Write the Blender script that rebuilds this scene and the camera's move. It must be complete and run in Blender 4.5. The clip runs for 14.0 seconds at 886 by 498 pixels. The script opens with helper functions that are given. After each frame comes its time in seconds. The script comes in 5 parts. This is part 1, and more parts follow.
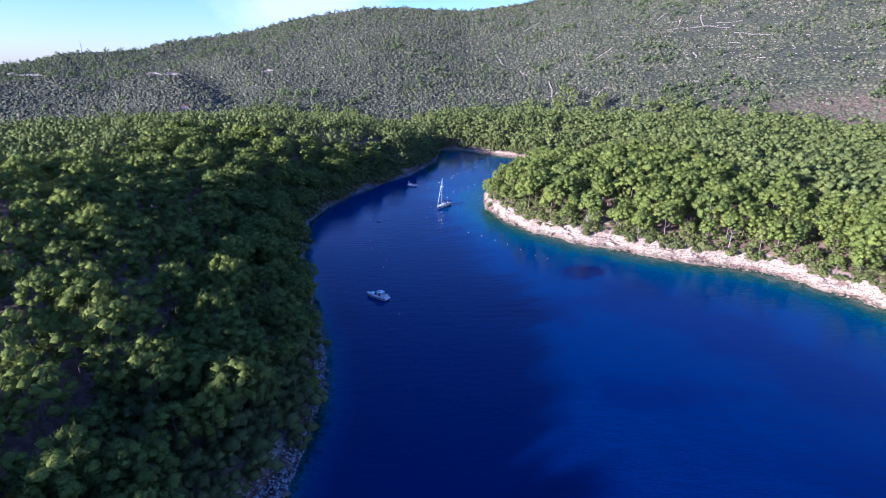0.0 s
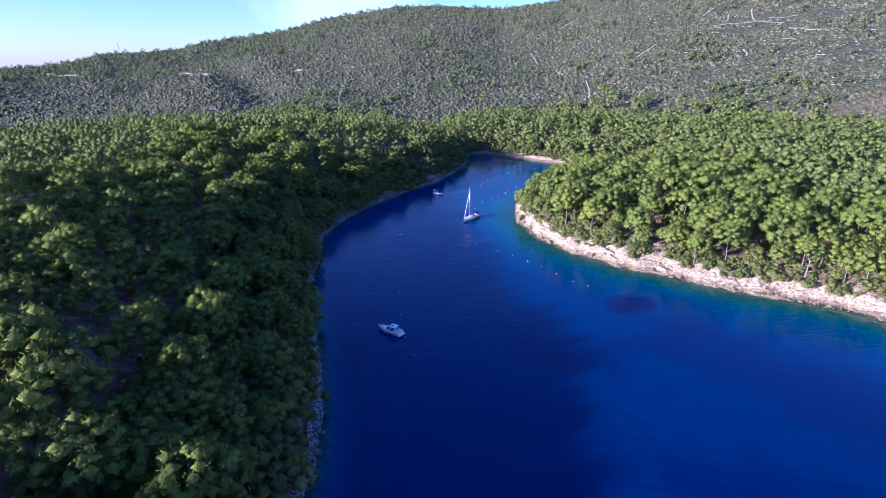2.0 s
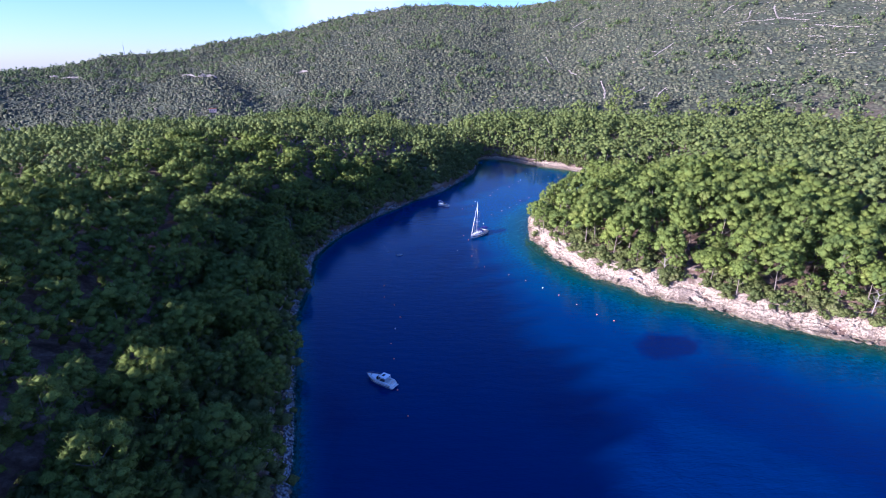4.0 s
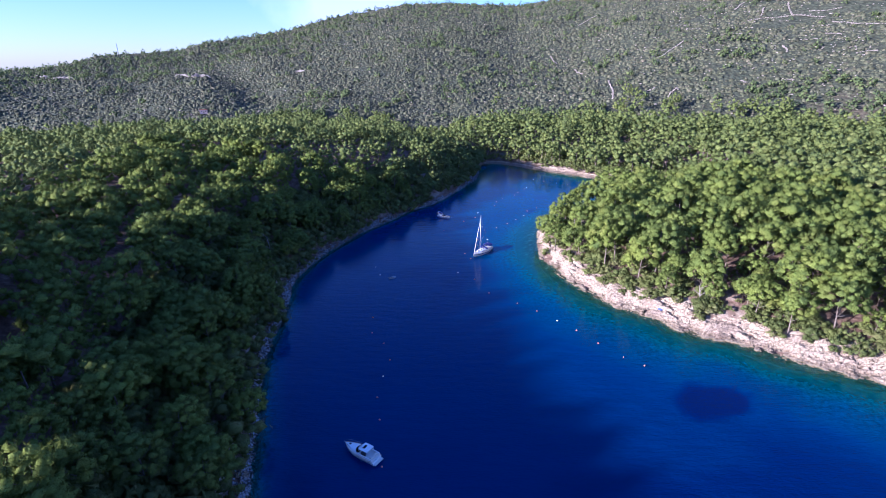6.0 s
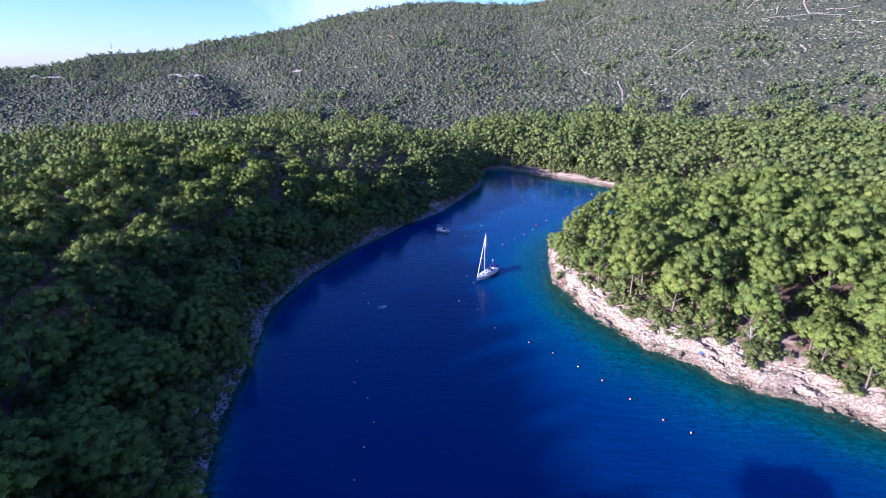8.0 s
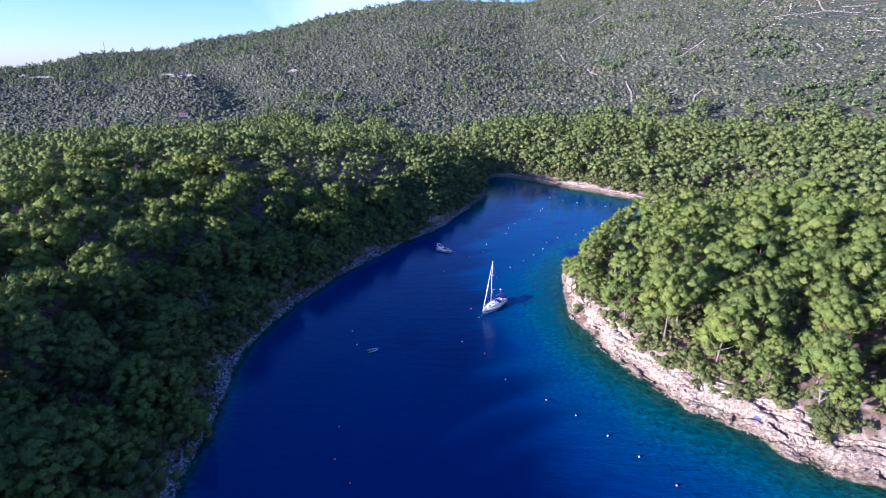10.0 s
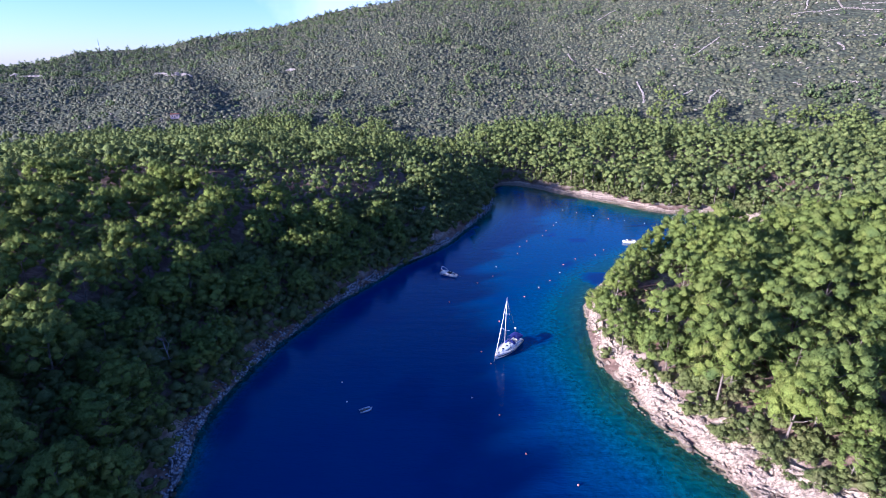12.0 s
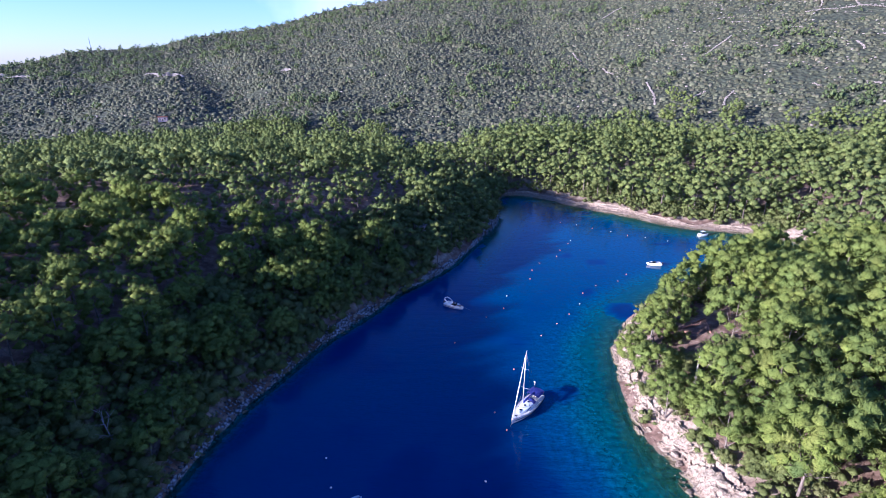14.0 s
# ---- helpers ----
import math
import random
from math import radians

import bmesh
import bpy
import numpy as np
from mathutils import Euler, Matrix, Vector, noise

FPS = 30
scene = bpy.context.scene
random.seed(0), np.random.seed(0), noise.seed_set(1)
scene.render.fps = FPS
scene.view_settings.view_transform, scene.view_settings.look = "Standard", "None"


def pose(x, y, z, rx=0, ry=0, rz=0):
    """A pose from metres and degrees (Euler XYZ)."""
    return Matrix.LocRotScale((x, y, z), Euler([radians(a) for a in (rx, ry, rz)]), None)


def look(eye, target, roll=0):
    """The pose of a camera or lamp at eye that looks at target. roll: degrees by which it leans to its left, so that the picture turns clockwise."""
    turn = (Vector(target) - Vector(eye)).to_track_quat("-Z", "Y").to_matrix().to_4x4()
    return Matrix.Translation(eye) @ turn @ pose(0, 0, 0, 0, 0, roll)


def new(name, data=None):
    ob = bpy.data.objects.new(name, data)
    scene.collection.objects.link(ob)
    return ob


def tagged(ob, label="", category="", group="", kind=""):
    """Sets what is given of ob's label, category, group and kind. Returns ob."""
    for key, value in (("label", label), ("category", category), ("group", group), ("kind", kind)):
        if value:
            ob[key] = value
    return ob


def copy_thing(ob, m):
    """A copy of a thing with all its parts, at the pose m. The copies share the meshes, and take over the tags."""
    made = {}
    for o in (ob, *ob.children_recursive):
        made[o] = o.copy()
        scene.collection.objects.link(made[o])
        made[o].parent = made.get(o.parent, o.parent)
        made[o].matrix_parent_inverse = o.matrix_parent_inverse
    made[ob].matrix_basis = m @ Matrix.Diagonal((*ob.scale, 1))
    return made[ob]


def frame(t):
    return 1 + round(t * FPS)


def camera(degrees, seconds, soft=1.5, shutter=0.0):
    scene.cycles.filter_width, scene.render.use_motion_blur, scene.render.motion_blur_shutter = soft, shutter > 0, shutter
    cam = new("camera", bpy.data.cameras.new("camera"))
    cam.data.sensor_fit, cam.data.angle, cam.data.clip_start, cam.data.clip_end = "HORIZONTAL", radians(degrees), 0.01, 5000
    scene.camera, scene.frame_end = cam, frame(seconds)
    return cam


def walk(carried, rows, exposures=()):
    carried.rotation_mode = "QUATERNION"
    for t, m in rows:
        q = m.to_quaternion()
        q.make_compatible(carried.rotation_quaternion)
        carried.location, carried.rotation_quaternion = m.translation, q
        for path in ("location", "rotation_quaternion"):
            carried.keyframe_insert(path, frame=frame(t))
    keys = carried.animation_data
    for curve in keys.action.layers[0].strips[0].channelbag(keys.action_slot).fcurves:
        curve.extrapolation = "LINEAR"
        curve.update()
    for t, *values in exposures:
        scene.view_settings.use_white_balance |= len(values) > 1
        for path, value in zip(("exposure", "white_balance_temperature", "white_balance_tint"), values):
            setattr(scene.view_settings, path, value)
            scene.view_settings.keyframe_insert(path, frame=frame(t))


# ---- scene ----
cam = camera(82.0, 14.0, 0.9)
PATH = [
    (0, -3.17, -19.23, 76.70, 69.72, -0.20, -5.05),
    (0.5, -2.05, -12.95, 76.59, 69.70, -0.16, -4.99),
    (1, -0.95, -6.58, 76.43, 69.71, -0.11, -4.21),
    (1.5, 0.00, -0.00, 76.38, 69.67, -0.04, -3.08),
    (2, 0.80, 6.55, 76.45, 69.63, 0.04, -1.54),
    (2.5, 1.57, 13.02, 76.39, 69.65, 0.15, -1.07),
    (3, 2.46, 19.54, 76.34, 69.68, 0.23, -0.81),
    (5.5, 4.72, 52.49, 74.95, 69.69, 0.29, -0.30),
    (6, 5.04, 59.16, 74.65, 69.69, 0.34, -0.26),
    (6.5, 5.27, 65.60, 74.18, 69.72, 0.35, -0.13),
    (7, 5.77, 72.50, 73.46, 69.78, 0.31, -0.07),
    (7.5, 6.06, 79.53, 72.90, 69.82, 0.28, -0.01),
    (8, 6.21, 86.23, 72.64, 69.82, 0.25, 0.01),
    (10.5, 6.16, 117.16, 73.66, 69.64, 0.22, 0.12),
    (11, 5.77, 123.36, 73.87, 69.58, 0.20, 0.16),
    (11.5, 5.39, 129.48, 74.16, 69.54, 0.20, 0.23),
    (12, 5.01, 135.54, 74.38, 69.51, 0.20, 0.30),
    (12.5, 4.61, 141.59, 74.87, 69.46, 0.22, 0.40),
    (13, 4.19, 147.67, 75.31, 69.38, 0.24, 0.48),
    (13.5, 3.82, 153.78, 75.49, 69.36, 0.25, 0.47),
    (14, 3.63, 160.23, 75.20, 69.39, 0.26, 0.27),
]
walk(cam, [(t, pose(*p)) for t, *p in PATH], [(0, 1.88, 4500, 43), (14, 1.88, 4500, 43)])

# ---- light ----
SUN_EL, SUN_TO = 15.2, Vector((0.90, 0.44, 0)).normalized()
ce, se = math.cos(radians(SUN_EL)), math.sin(radians(SUN_EL))
sun = new("sun", bpy.data.lights.new("sun", "SUN"))
sun.data.energy, sun.data.angle, sun.data.color = 5.0, radians(1.8), (1.0, 0.84, 0.485)
sun.matrix_world = look((0, 0, 300), (SUN_TO.x * ce, SUN_TO.y * ce, 300 - se))

world = bpy.data.worlds.new("world")
scene.world = world
world.use_nodes = True
wn = world.node_tree
wn.nodes.clear()
w_out, w_bg, w_sky = (wn.nodes.new(k) for k in ("ShaderNodeOutputWorld", "ShaderNodeBackground", "ShaderNodeTexSky"))
w_sky.sky_type, w_sky.sun_disc = "NISHITA", False
w_sky.sun_elevation, w_sky.sun_rotation = radians(SUN_EL), radians(244)
w_sky.air_density, w_sky.dust_density, w_sky.ozone_density = 1.0, 0.2, 3.5
# one soft white cloud bank behind the ridge
w_tc, w_far, w_noise, w_add, w_ramp, w_mix = (wn.nodes.new("ShaderNode" + k) for k in ("TexCoord", "VectorMath", "TexNoise", "Math", "ValToRGB", "Mix"))
w_far.operation, w_far.inputs[1].default_value = "DISTANCE", (-0.150, 0.970, 0.135)
w_noise.inputs["Scale"].default_value, w_noise.inputs["Detail"].default_value = 11.0, 7
w_add.operation, w_add.inputs[1].default_value = "MULTIPLY_ADD", -0.16
w_ramp.color_ramp.elements[0].position, w_ramp.color_ramp.elements[0].color = 0.0, (0.6, 0.6, 0.6, 1)
w_ramp.color_ramp.elements[1].position, w_ramp.color_ramp.elements[1].color = 0.085, (0, 0, 0, 1)
w_mix.data_type = "RGBA"
w_mix.inputs["B"].default_value = (5.6, 5.8, 6.0, 1)
wn.links.new(w_tc.outputs["Generated"], w_far.inputs[0])
wn.links.new(w_tc.outputs["Generated"], w_noise.inputs["Vector"])
wn.links.new(w_noise.outputs["Fac"], w_add.inputs[0])
wn.links.new(w_far.outputs["Value"], w_add.inputs[2])
wn.links.new(w_add.outputs["Value"], w_ramp.inputs["Fac"])
wn.links.new(w_ramp.outputs["Color"], w_mix.inputs["Factor"])
wn.links.new(w_sky.outputs["Color"], w_mix.inputs["A"])
wn.links.new(w_mix.outputs["Result"], w_bg.inputs["Color"])
wn.links.new(w_bg.outputs["Background"], w_out.inputs["Surface"])
w_bg.inputs["Strength"].default_value = 0.062


# ---- materials ----
class Mat:
    """A node material with short calls for its textures."""

    def __init__(self, name, rough=0.8, metal=0.0, spec=0.5):
        self.m = bpy.data.materials.new(name)
        self.m.use_nodes = True
        self.t = self.m.node_tree
        self.b = self.t.nodes["Principled BSDF"]
        self.b.inputs["Roughness"].default_value = rough
        self.b.inputs["Metallic"].default_value = metal
        self.b.inputs["Specular IOR Level"].default_value = spec
        self.geo = self.t.nodes.new("ShaderNodeNewGeometry")

    def node(self, kind, **sockets):
        n = self.t.nodes.new(kind)
        for k, v in sockets.items():
            self.put(n.inputs[k.replace("_", " ")], v)
        return n

    def put(self, socket, v):
        if isinstance(v, bpy.types.NodeSocket):
            self.t.links.new(v, socket)
        else:
            socket.default_value = (*v, 1) if isinstance(v, tuple) and len(v) == 3 and socket.type == "RGBA" else v

    def pos(self, scale=(1, 1, 1), turn=0.0):
        m = self.node("ShaderNodeMapping", Vector=self.geo.outputs["Position"])
        m.vector_type = "TEXTURE"
        scale = tuple(1 / v for v in scale)
        m.inputs["Rotation"].default_value = (0, 0, radians(turn))
        m.inputs["Scale"].default_value = scale
        return m.outputs["Vector"]

    def noise(self, scale, detail=4.0, rough=0.55, vec=None):
        return self.node("ShaderNodeTexNoise", Vector=vec or self.geo.outputs["Position"], Scale=scale, Detail=detail, Roughness=rough).outputs["Fac"]

    def cells(self, scale, feature="F1", vec=None):
        n = self.node("ShaderNodeTexVoronoi", Vector=vec or self.geo.outputs["Position"], Scale=scale)
        n.feature = feature
        return n.outputs["Distance"]

    def ramp(self, fac, *stops):
        n = self.node("ShaderNodeValToRGB", Fac=fac)
        e = n.color_ramp.elements
        while len(e) < len(stops):
            e.new(0.5)
        for q, (p, c) in zip(e, stops):
            q.position = p
            q.color = (c, c, c, 1) if isinstance(c, float) else (*c, 1)
        return n.outputs["Color"]

    def mix(self, fac, a, b, how="MIX"):
        n = self.t.nodes.new("ShaderNodeMix")
        n.data_type, n.blend_type = "RGBA", how
        for k, v in (("Factor", fac), ("A", a), ("B", b)):
            self.put(n.inputs[k], v)
        return n.outputs["Result"]

    def math(self, how, a, b=0.0):
        n = self.t.nodes.new("ShaderNodeMath")
        n.operation = how
        self.put(n.inputs[0], a)
        self.put(n.inputs[1], b)
        return n.outputs["Value"]

    def xyz(self):
        return self.node("ShaderNodeSeparateXYZ", Vector=self.geo.outputs["Position"]).outputs

    def color(self, c):
        self.put(self.b.inputs["Base Color"], c)
        return self

    def bump(self, height, strength=0.5, distance=0.1):
        n = self.node("ShaderNodeBump", Height=height, Strength=strength, Distance=distance)
        self.t.links.new(n.outputs["Normal"], self.b.inputs["Normal"])
        return self


def foliage(name, dark, light, dry, see=0.3, low=0.80, vary=0.45, lace=3.2):
    """Leaves or needles: green, varied from plant to plant and tuft to tuft, letting some light through."""
    f = Mat(name, 0.7, 0, 0.06)
    patch = f.noise(0.11, 2)
    plant = f.ramp(f.noise(0.23, 1), (0.30, dark), (0.52, light), (0.74, dry))
    c = f.mix(f.ramp(patch, (0.38, 0.0), (0.62, 0.6)), plant, light)
    broad = f.ramp(f.noise(0.014, 4, 0.6), (0.40, 0.0), (0.60, 0.5))
    c = f.mix(broad, c, f.mix(0.5, c, dark))
    rnd = f.node("ShaderNodeObjectInfo").outputs["Random"]
    c = f.mix(f.math("MULTIPLY", rnd, 0.45), c, dark)
    isl = f.math("MULTIPLY_ADD", f.geo.outputs["Random Per Island"], vary)
    isl.node.inputs[2].default_value = low
    grain = f.math("MULTIPLY_ADD", f.noise(2.4, 4, 0.65), 1.1)
    grain.node.inputs[2].default_value = 0.42
    hsv = f.node("ShaderNodeHueSaturation", Color=c, Value=f.math("MULTIPLY", isl, grain))
    f.color(hsv.outputs["Color"])
    f.bump(f.math("ADD", f.noise(1.4, 3, 0.6), f.math("MULTIPLY", f.noise(5.0, 3, 0.6), 0.4)), 0.6, 0.4)
    tr = f.node("ShaderNodeBsdfTranslucent", Color=f.mix(0.5, hsv.outputs["Color"], light))
    mx = f.node("ShaderNodeMixShader", Fac=see)
    f.t.links.new(f.b.outputs["BSDF"], mx.inputs[1])
    f.t.links.new(tr.outputs["BSDF"], mx.inputs[2])
    # needles and leaves leave gaps between them
    gaps = f.ramp(f.noise(lace, 2.0, 0.6), (0.395, 0.0), (0.45, 1.0))
    through_ = f.node("ShaderNodeBsdfTransparent")
    my = f.node("ShaderNodeMixShader", Fac=gaps)
    f.t.links.new(through_.outputs["BSDF"], my.inputs[1])
    f.t.links.new(mx.outputs["Shader"], my.inputs[2])
    f.t.links.new((my if lace else mx).outputs["Shader"], f.t.nodes["Material Output"].inputs["Surface"])
    return f.m


NEEDLES = foliage("pine_needles", (0.092, 0.130, 0.035), (0.174, 0.214, 0.036), (0.220, 0.230, 0.049), 0.24, 0.84, 0.34, 6.5)
FAR_NEEDLES = foliage("far_pine_needles", (0.080, 0.110, 0.040), (0.162, 0.196, 0.046), (0.214, 0.222, 0.064), 0.2, 0.80, 0.36, 2.2)
HILL_NEEDLES = foliage("hill_pine_needles", (0.058, 0.084, 0.040), (0.112, 0.146, 0.050), (0.165, 0.182, 0.066), 0.15, 0.78, 0.4, 0.0)
SHRUB = foliage("maquis_leaves", (0.066, 0.075, 0.046), (0.126, 0.129, 0.072), (0.212, 0.172, 0.128), 0.1, 0.60, 0.72, 0.0)
COAST_SHRUB = foliage("coast_shrub_leaves", (0.082, 0.104, 0.034), (0.160, 0.180, 0.050), (0.215, 0.196, 0.086), 0.22, 0.84, 0.36, 6.5)

b = Mat("pine_bark", 0.9)
b.color(b.ramp(b.noise(6, 5, vec=b.pos((1, 1, 0.3))), (0.3, (0.075, 0.056, 0.046)), (0.5, (0.15, 0.116, 0.096)), (0.7, (0.25, 0.206, 0.176))))
b.bump(b.noise(9, 4, vec=b.pos((1, 1, 0.25))), 0.8, 0.05)
BARK = b.m

r = Mat("limestone", 0.85, 0, 0.3)
z = r.xyz()["Z"]
fine = r.noise(1.6, 7, 0.65)
pale = r.ramp(fine, (0.33, (0.10, 0.074, 0.048)), (0.43, (0.31, 0.248, 0.178)), (0.55, (0.46, 0.382, 0.286)), (0.78, (0.585, 0.500, 0.386)))
tan = r.mix(r.ramp(r.noise(0.16, 3), (0.45, 0.0), (0.65, 0.75)), pale, r.ramp(fine, (0.3, (0.21, 0.155, 0.115)), (0.7, (0.42, 0.33, 0.26))))
crack = r.ramp(r.cells(1.0, "DISTANCE_TO_EDGE", r.pos((0.30, 0.85, 1.1), 12)), (0.0, 0.42), (0.07, 1.0))
split = r.ramp(r.cells(1.0, "DISTANCE_TO_EDGE", r.pos((0.8, 1.9, 2.2), 58)), (0.0, 0.60), (0.08, 1.0))
tan = r.mix(0.55, r.mix(0.6, tan, crack, "MULTIPLY"), split, "MULTIPLY")
edge = r.math("MULTIPLY_ADD", r.noise(0.5, 4), 1.3)
edge.node.inputs[2].default_value = -0.65
zz = r.math("ADD", z, edge)
wet = r.ramp(zz, (0.0, 1.0), (0.34, 1.0), (0.62, 0.0))
tide = r.ramp(zz, (0.0, (0.07, 0.065, 0.035)), (0.12, (0.15, 0.115, 0.065)), (0.26, (0.23, 0.185, 0.115)), (0.42, (0.17, 0.145, 0.125)))
weathered = r.mix(1.0, tan, r.ramp(r.math("DIVIDE", r.math("ADD", zz, r.math("MULTIPLY", r.noise(0.22, 4), 1.6)), 4.0), (0.30, (0.50, 0.44, 0.40)), (0.58, (1.0, 0.96, 0.95))), "MULTIPLY")
r.color(r.mix(wet, weathered, tide))
r.bump(r.math("ADD", r.math("MULTIPLY", r.noise(3.0, 8, 0.75), 0.9), r.math("MULTIPLY", r.math("ADD", crack, split), 0.3)), 1.0, 0.45)
LIMESTONE = r.m

# grey stones of the left shore, in a darker tone that adds to their shade
r = Mat("shade_toned_rubble", 0.9, 0, 0.3)
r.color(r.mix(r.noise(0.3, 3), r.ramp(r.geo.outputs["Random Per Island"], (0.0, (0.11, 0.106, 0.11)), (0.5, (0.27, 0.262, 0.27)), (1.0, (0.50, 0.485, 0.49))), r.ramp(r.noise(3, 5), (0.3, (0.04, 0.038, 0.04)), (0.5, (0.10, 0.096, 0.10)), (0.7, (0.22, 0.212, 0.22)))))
# cobbles painted paler in the middle, with shade coloured into their gaps
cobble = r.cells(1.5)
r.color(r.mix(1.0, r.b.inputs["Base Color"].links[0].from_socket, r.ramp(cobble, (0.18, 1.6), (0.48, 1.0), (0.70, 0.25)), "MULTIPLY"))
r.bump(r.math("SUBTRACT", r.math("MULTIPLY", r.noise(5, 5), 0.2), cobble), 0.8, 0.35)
SHADE_RUBBLE = r.m

r = Mat("hill_stone", 0.9, 0, 0.3)
r.color(r.ramp(r.noise(0.5, 6, 0.7), (0.3, (0.13, 0.108, 0.092)), (0.5, (0.24, 0.21, 0.183)), (0.7, (0.34, 0.305, 0.27))))
r.bump(r.noise(1.2, 5), 0.8, 0.4)
HILL_STONE = r.m

g = Mat("ground_soil", 0.95, 0, 0.2)
y = g.xyz()["Y"]
litter = g.ramp(g.noise(0.35, 8, 0.65), (0.32, (0.075, 0.047, 0.033)), (0.48, (0.140, 0.088, 0.064)), (0.62, (0.25, 0.172, 0.130)), (0.78, (0.44, 0.355, 0.285)))
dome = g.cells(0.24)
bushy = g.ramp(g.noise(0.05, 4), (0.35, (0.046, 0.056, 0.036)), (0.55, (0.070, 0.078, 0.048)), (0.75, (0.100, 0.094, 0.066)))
# shade between the painted bushes is coloured in, with spots of bare soil
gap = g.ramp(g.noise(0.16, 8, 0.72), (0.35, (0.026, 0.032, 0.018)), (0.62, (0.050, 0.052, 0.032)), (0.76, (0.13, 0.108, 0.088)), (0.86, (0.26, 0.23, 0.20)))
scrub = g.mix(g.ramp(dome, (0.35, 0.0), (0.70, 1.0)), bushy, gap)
far = g.ramp(g.math("DIVIDE", g.math("ADD", y, g.math("MULTIPLY", g.noise(0.012, 3), 160.0)), 1000.0), (0.50, 0.0), (0.62, 1.0))
sandy = g.ramp(g.noise(0.5, 6), (0.35, (0.045, 0.050, 0.032)), (0.55, (0.12, 0.115, 0.075)), (0.75, (0.34, 0.31, 0.23)))
under = g.ramp(g.math("ADD", g.math("DIVIDE", g.xyz()["Z"], 4.0), 0.5), (0.42, 1.0), (0.56, 0.0))
trodden = g.ramp(g.math("DIVIDE", g.math("ADD", g.xyz()["Z"], g.math("MULTIPLY", g.noise(0.12, 3), 3.0)), 10.0), (0.32, 0.0), (0.42, 1.0), (0.56, 1.0), (0.70, 0.0))
pale_earth = g.ramp(g.noise(0.8, 6, 0.65), (0.32, (0.20, 0.145, 0.108)), (0.5, (0.36, 0.285, 0.222)), (0.7, (0.50, 0.42, 0.34)))
litter = g.mix(g.mix(1.0, trodden, g.ramp(g.noise(0.22, 4), (0.38, 0.15), (0.55, 1.0)), "MULTIPLY"), litter, pale_earth)
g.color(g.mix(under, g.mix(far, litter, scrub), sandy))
g.bump(g.math("SUBTRACT", g.math("MULTIPLY", g.noise(0.9, 8, 0.7), 0.35), g.math("MULTIPLY", g.math("MULTIPLY", dome, far), 1.3)), 0.9, 1.2)
SOIL = g.m

# the sea: what lies under it shows where it is shallow, its own blue where it is deep, and a rippled gloss on top
s = Mat("sea_water", 0.07, 0, 0.5)
depth = s.node("ShaderNodeAttribute")
depth.attribute_name = "depth"
dd = s.math("ADD", s.math("DIVIDE", depth.outputs["Fac"], 16.0), s.math("MULTIPLY", s.math("SUBTRACT", s.noise(0.055, 5, 0.6), 0.5), 0.16))
body = s.ramp(dd, (0.0, (0.022, 0.130, 0.088)), (0.11, (0.004, 0.082, 0.102)), (0.26, (0.0015, 0.043, 0.118)), (0.50, (0.001, 0.022, 0.104)), (0.80, (0.001, 0.0085, 0.071)), (1.0, (0.001, 0.0055, 0.057)))
bottom = s.ramp(s.noise(0.8, 7, 0.75), (0.38, 0.25), (0.62, 1.65))
body = s.mix(s.ramp(dd, (0.05, 1.0), (0.45, 0.0)), body, s.mix(1.0, body, bottom, "MULTIPLY"))
swell = s.noise(0.30, 3, 0.55, s.pos((0.5, 1.6, 1)))
ripple = s.noise(1.5, 4, 0.6, s.pos((0.6, 1.4, 1)))
gust = s.ramp(s.noise(0.018, 3), (0.35, 0.25), (0.70, 1.0))
height = s.math("ADD", s.math("MULTIPLY", swell, 0.48), s.math("MULTIPLY", s.math("MULTIPLY", ripple, gust), 0.34))
bmp = s.node("ShaderNodeBump", Height=height, Strength=0.4, Distance=0.35)
chop = s.node("ShaderNodeBump", Height=height, Strength=1.0, Distance=0.75)
diff = s.node("ShaderNodeBsdfDiffuse", Color=body, Normal=chop.outputs["Normal"])
clear = s.node("ShaderNodeBsdfTransparent", Color=(0.55, 0.88, 0.86))
gloss = s.node("ShaderNodeBsdfGlossy", Color=(1.0, 1.0, 1.0), Roughness=0.06, Normal=bmp.outputs["Normal"])
m1 = s.node("ShaderNodeMixShader", Fac=s.ramp(s.math("DIVIDE", depth.outputs["Fac"], 4.0), (0.0, 0.12), (0.35, 0.62), (0.8, 1.0)))
s.t.links.new(clear.outputs["BSDF"], m1.inputs[1])
s.t.links.new(diff.outputs["BSDF"], m1.inputs[2])
fres = s.node("ShaderNodeFresnel", IOR=1.33, Normal=bmp.outputs["Normal"])
m2 = s.node("ShaderNodeMixShader", Fac=s.math("MULTIPLY", fres.outputs["Fac"], 0.68))
s.t.links.new(m1.outputs["Shader"], m2.inputs[1])
s.t.links.new(gloss.outputs["BSDF"], m2.inputs[2])
s.t.links.new(m2.outputs["Shader"], s.t.nodes["Material Output"].inputs["Surface"])
SEA = s.m


def plain(name, c, rough=0.5, metal=0.0, dirt=0.15, scale=3.0):
    """A painted, moulded or woven surface with slight soiling and grain."""
    p = Mat(name, rough, metal)
    low = tuple(v * (1 - dirt) for v in c)
    p.color(p.mix(p.ramp(p.noise(scale, 6, 0.65), (0.35, 0.0), (0.7, 1.0)), c, low))
    p.bump(p.noise(scale * 12, 3), 0.12, 0.01)
    return p.m


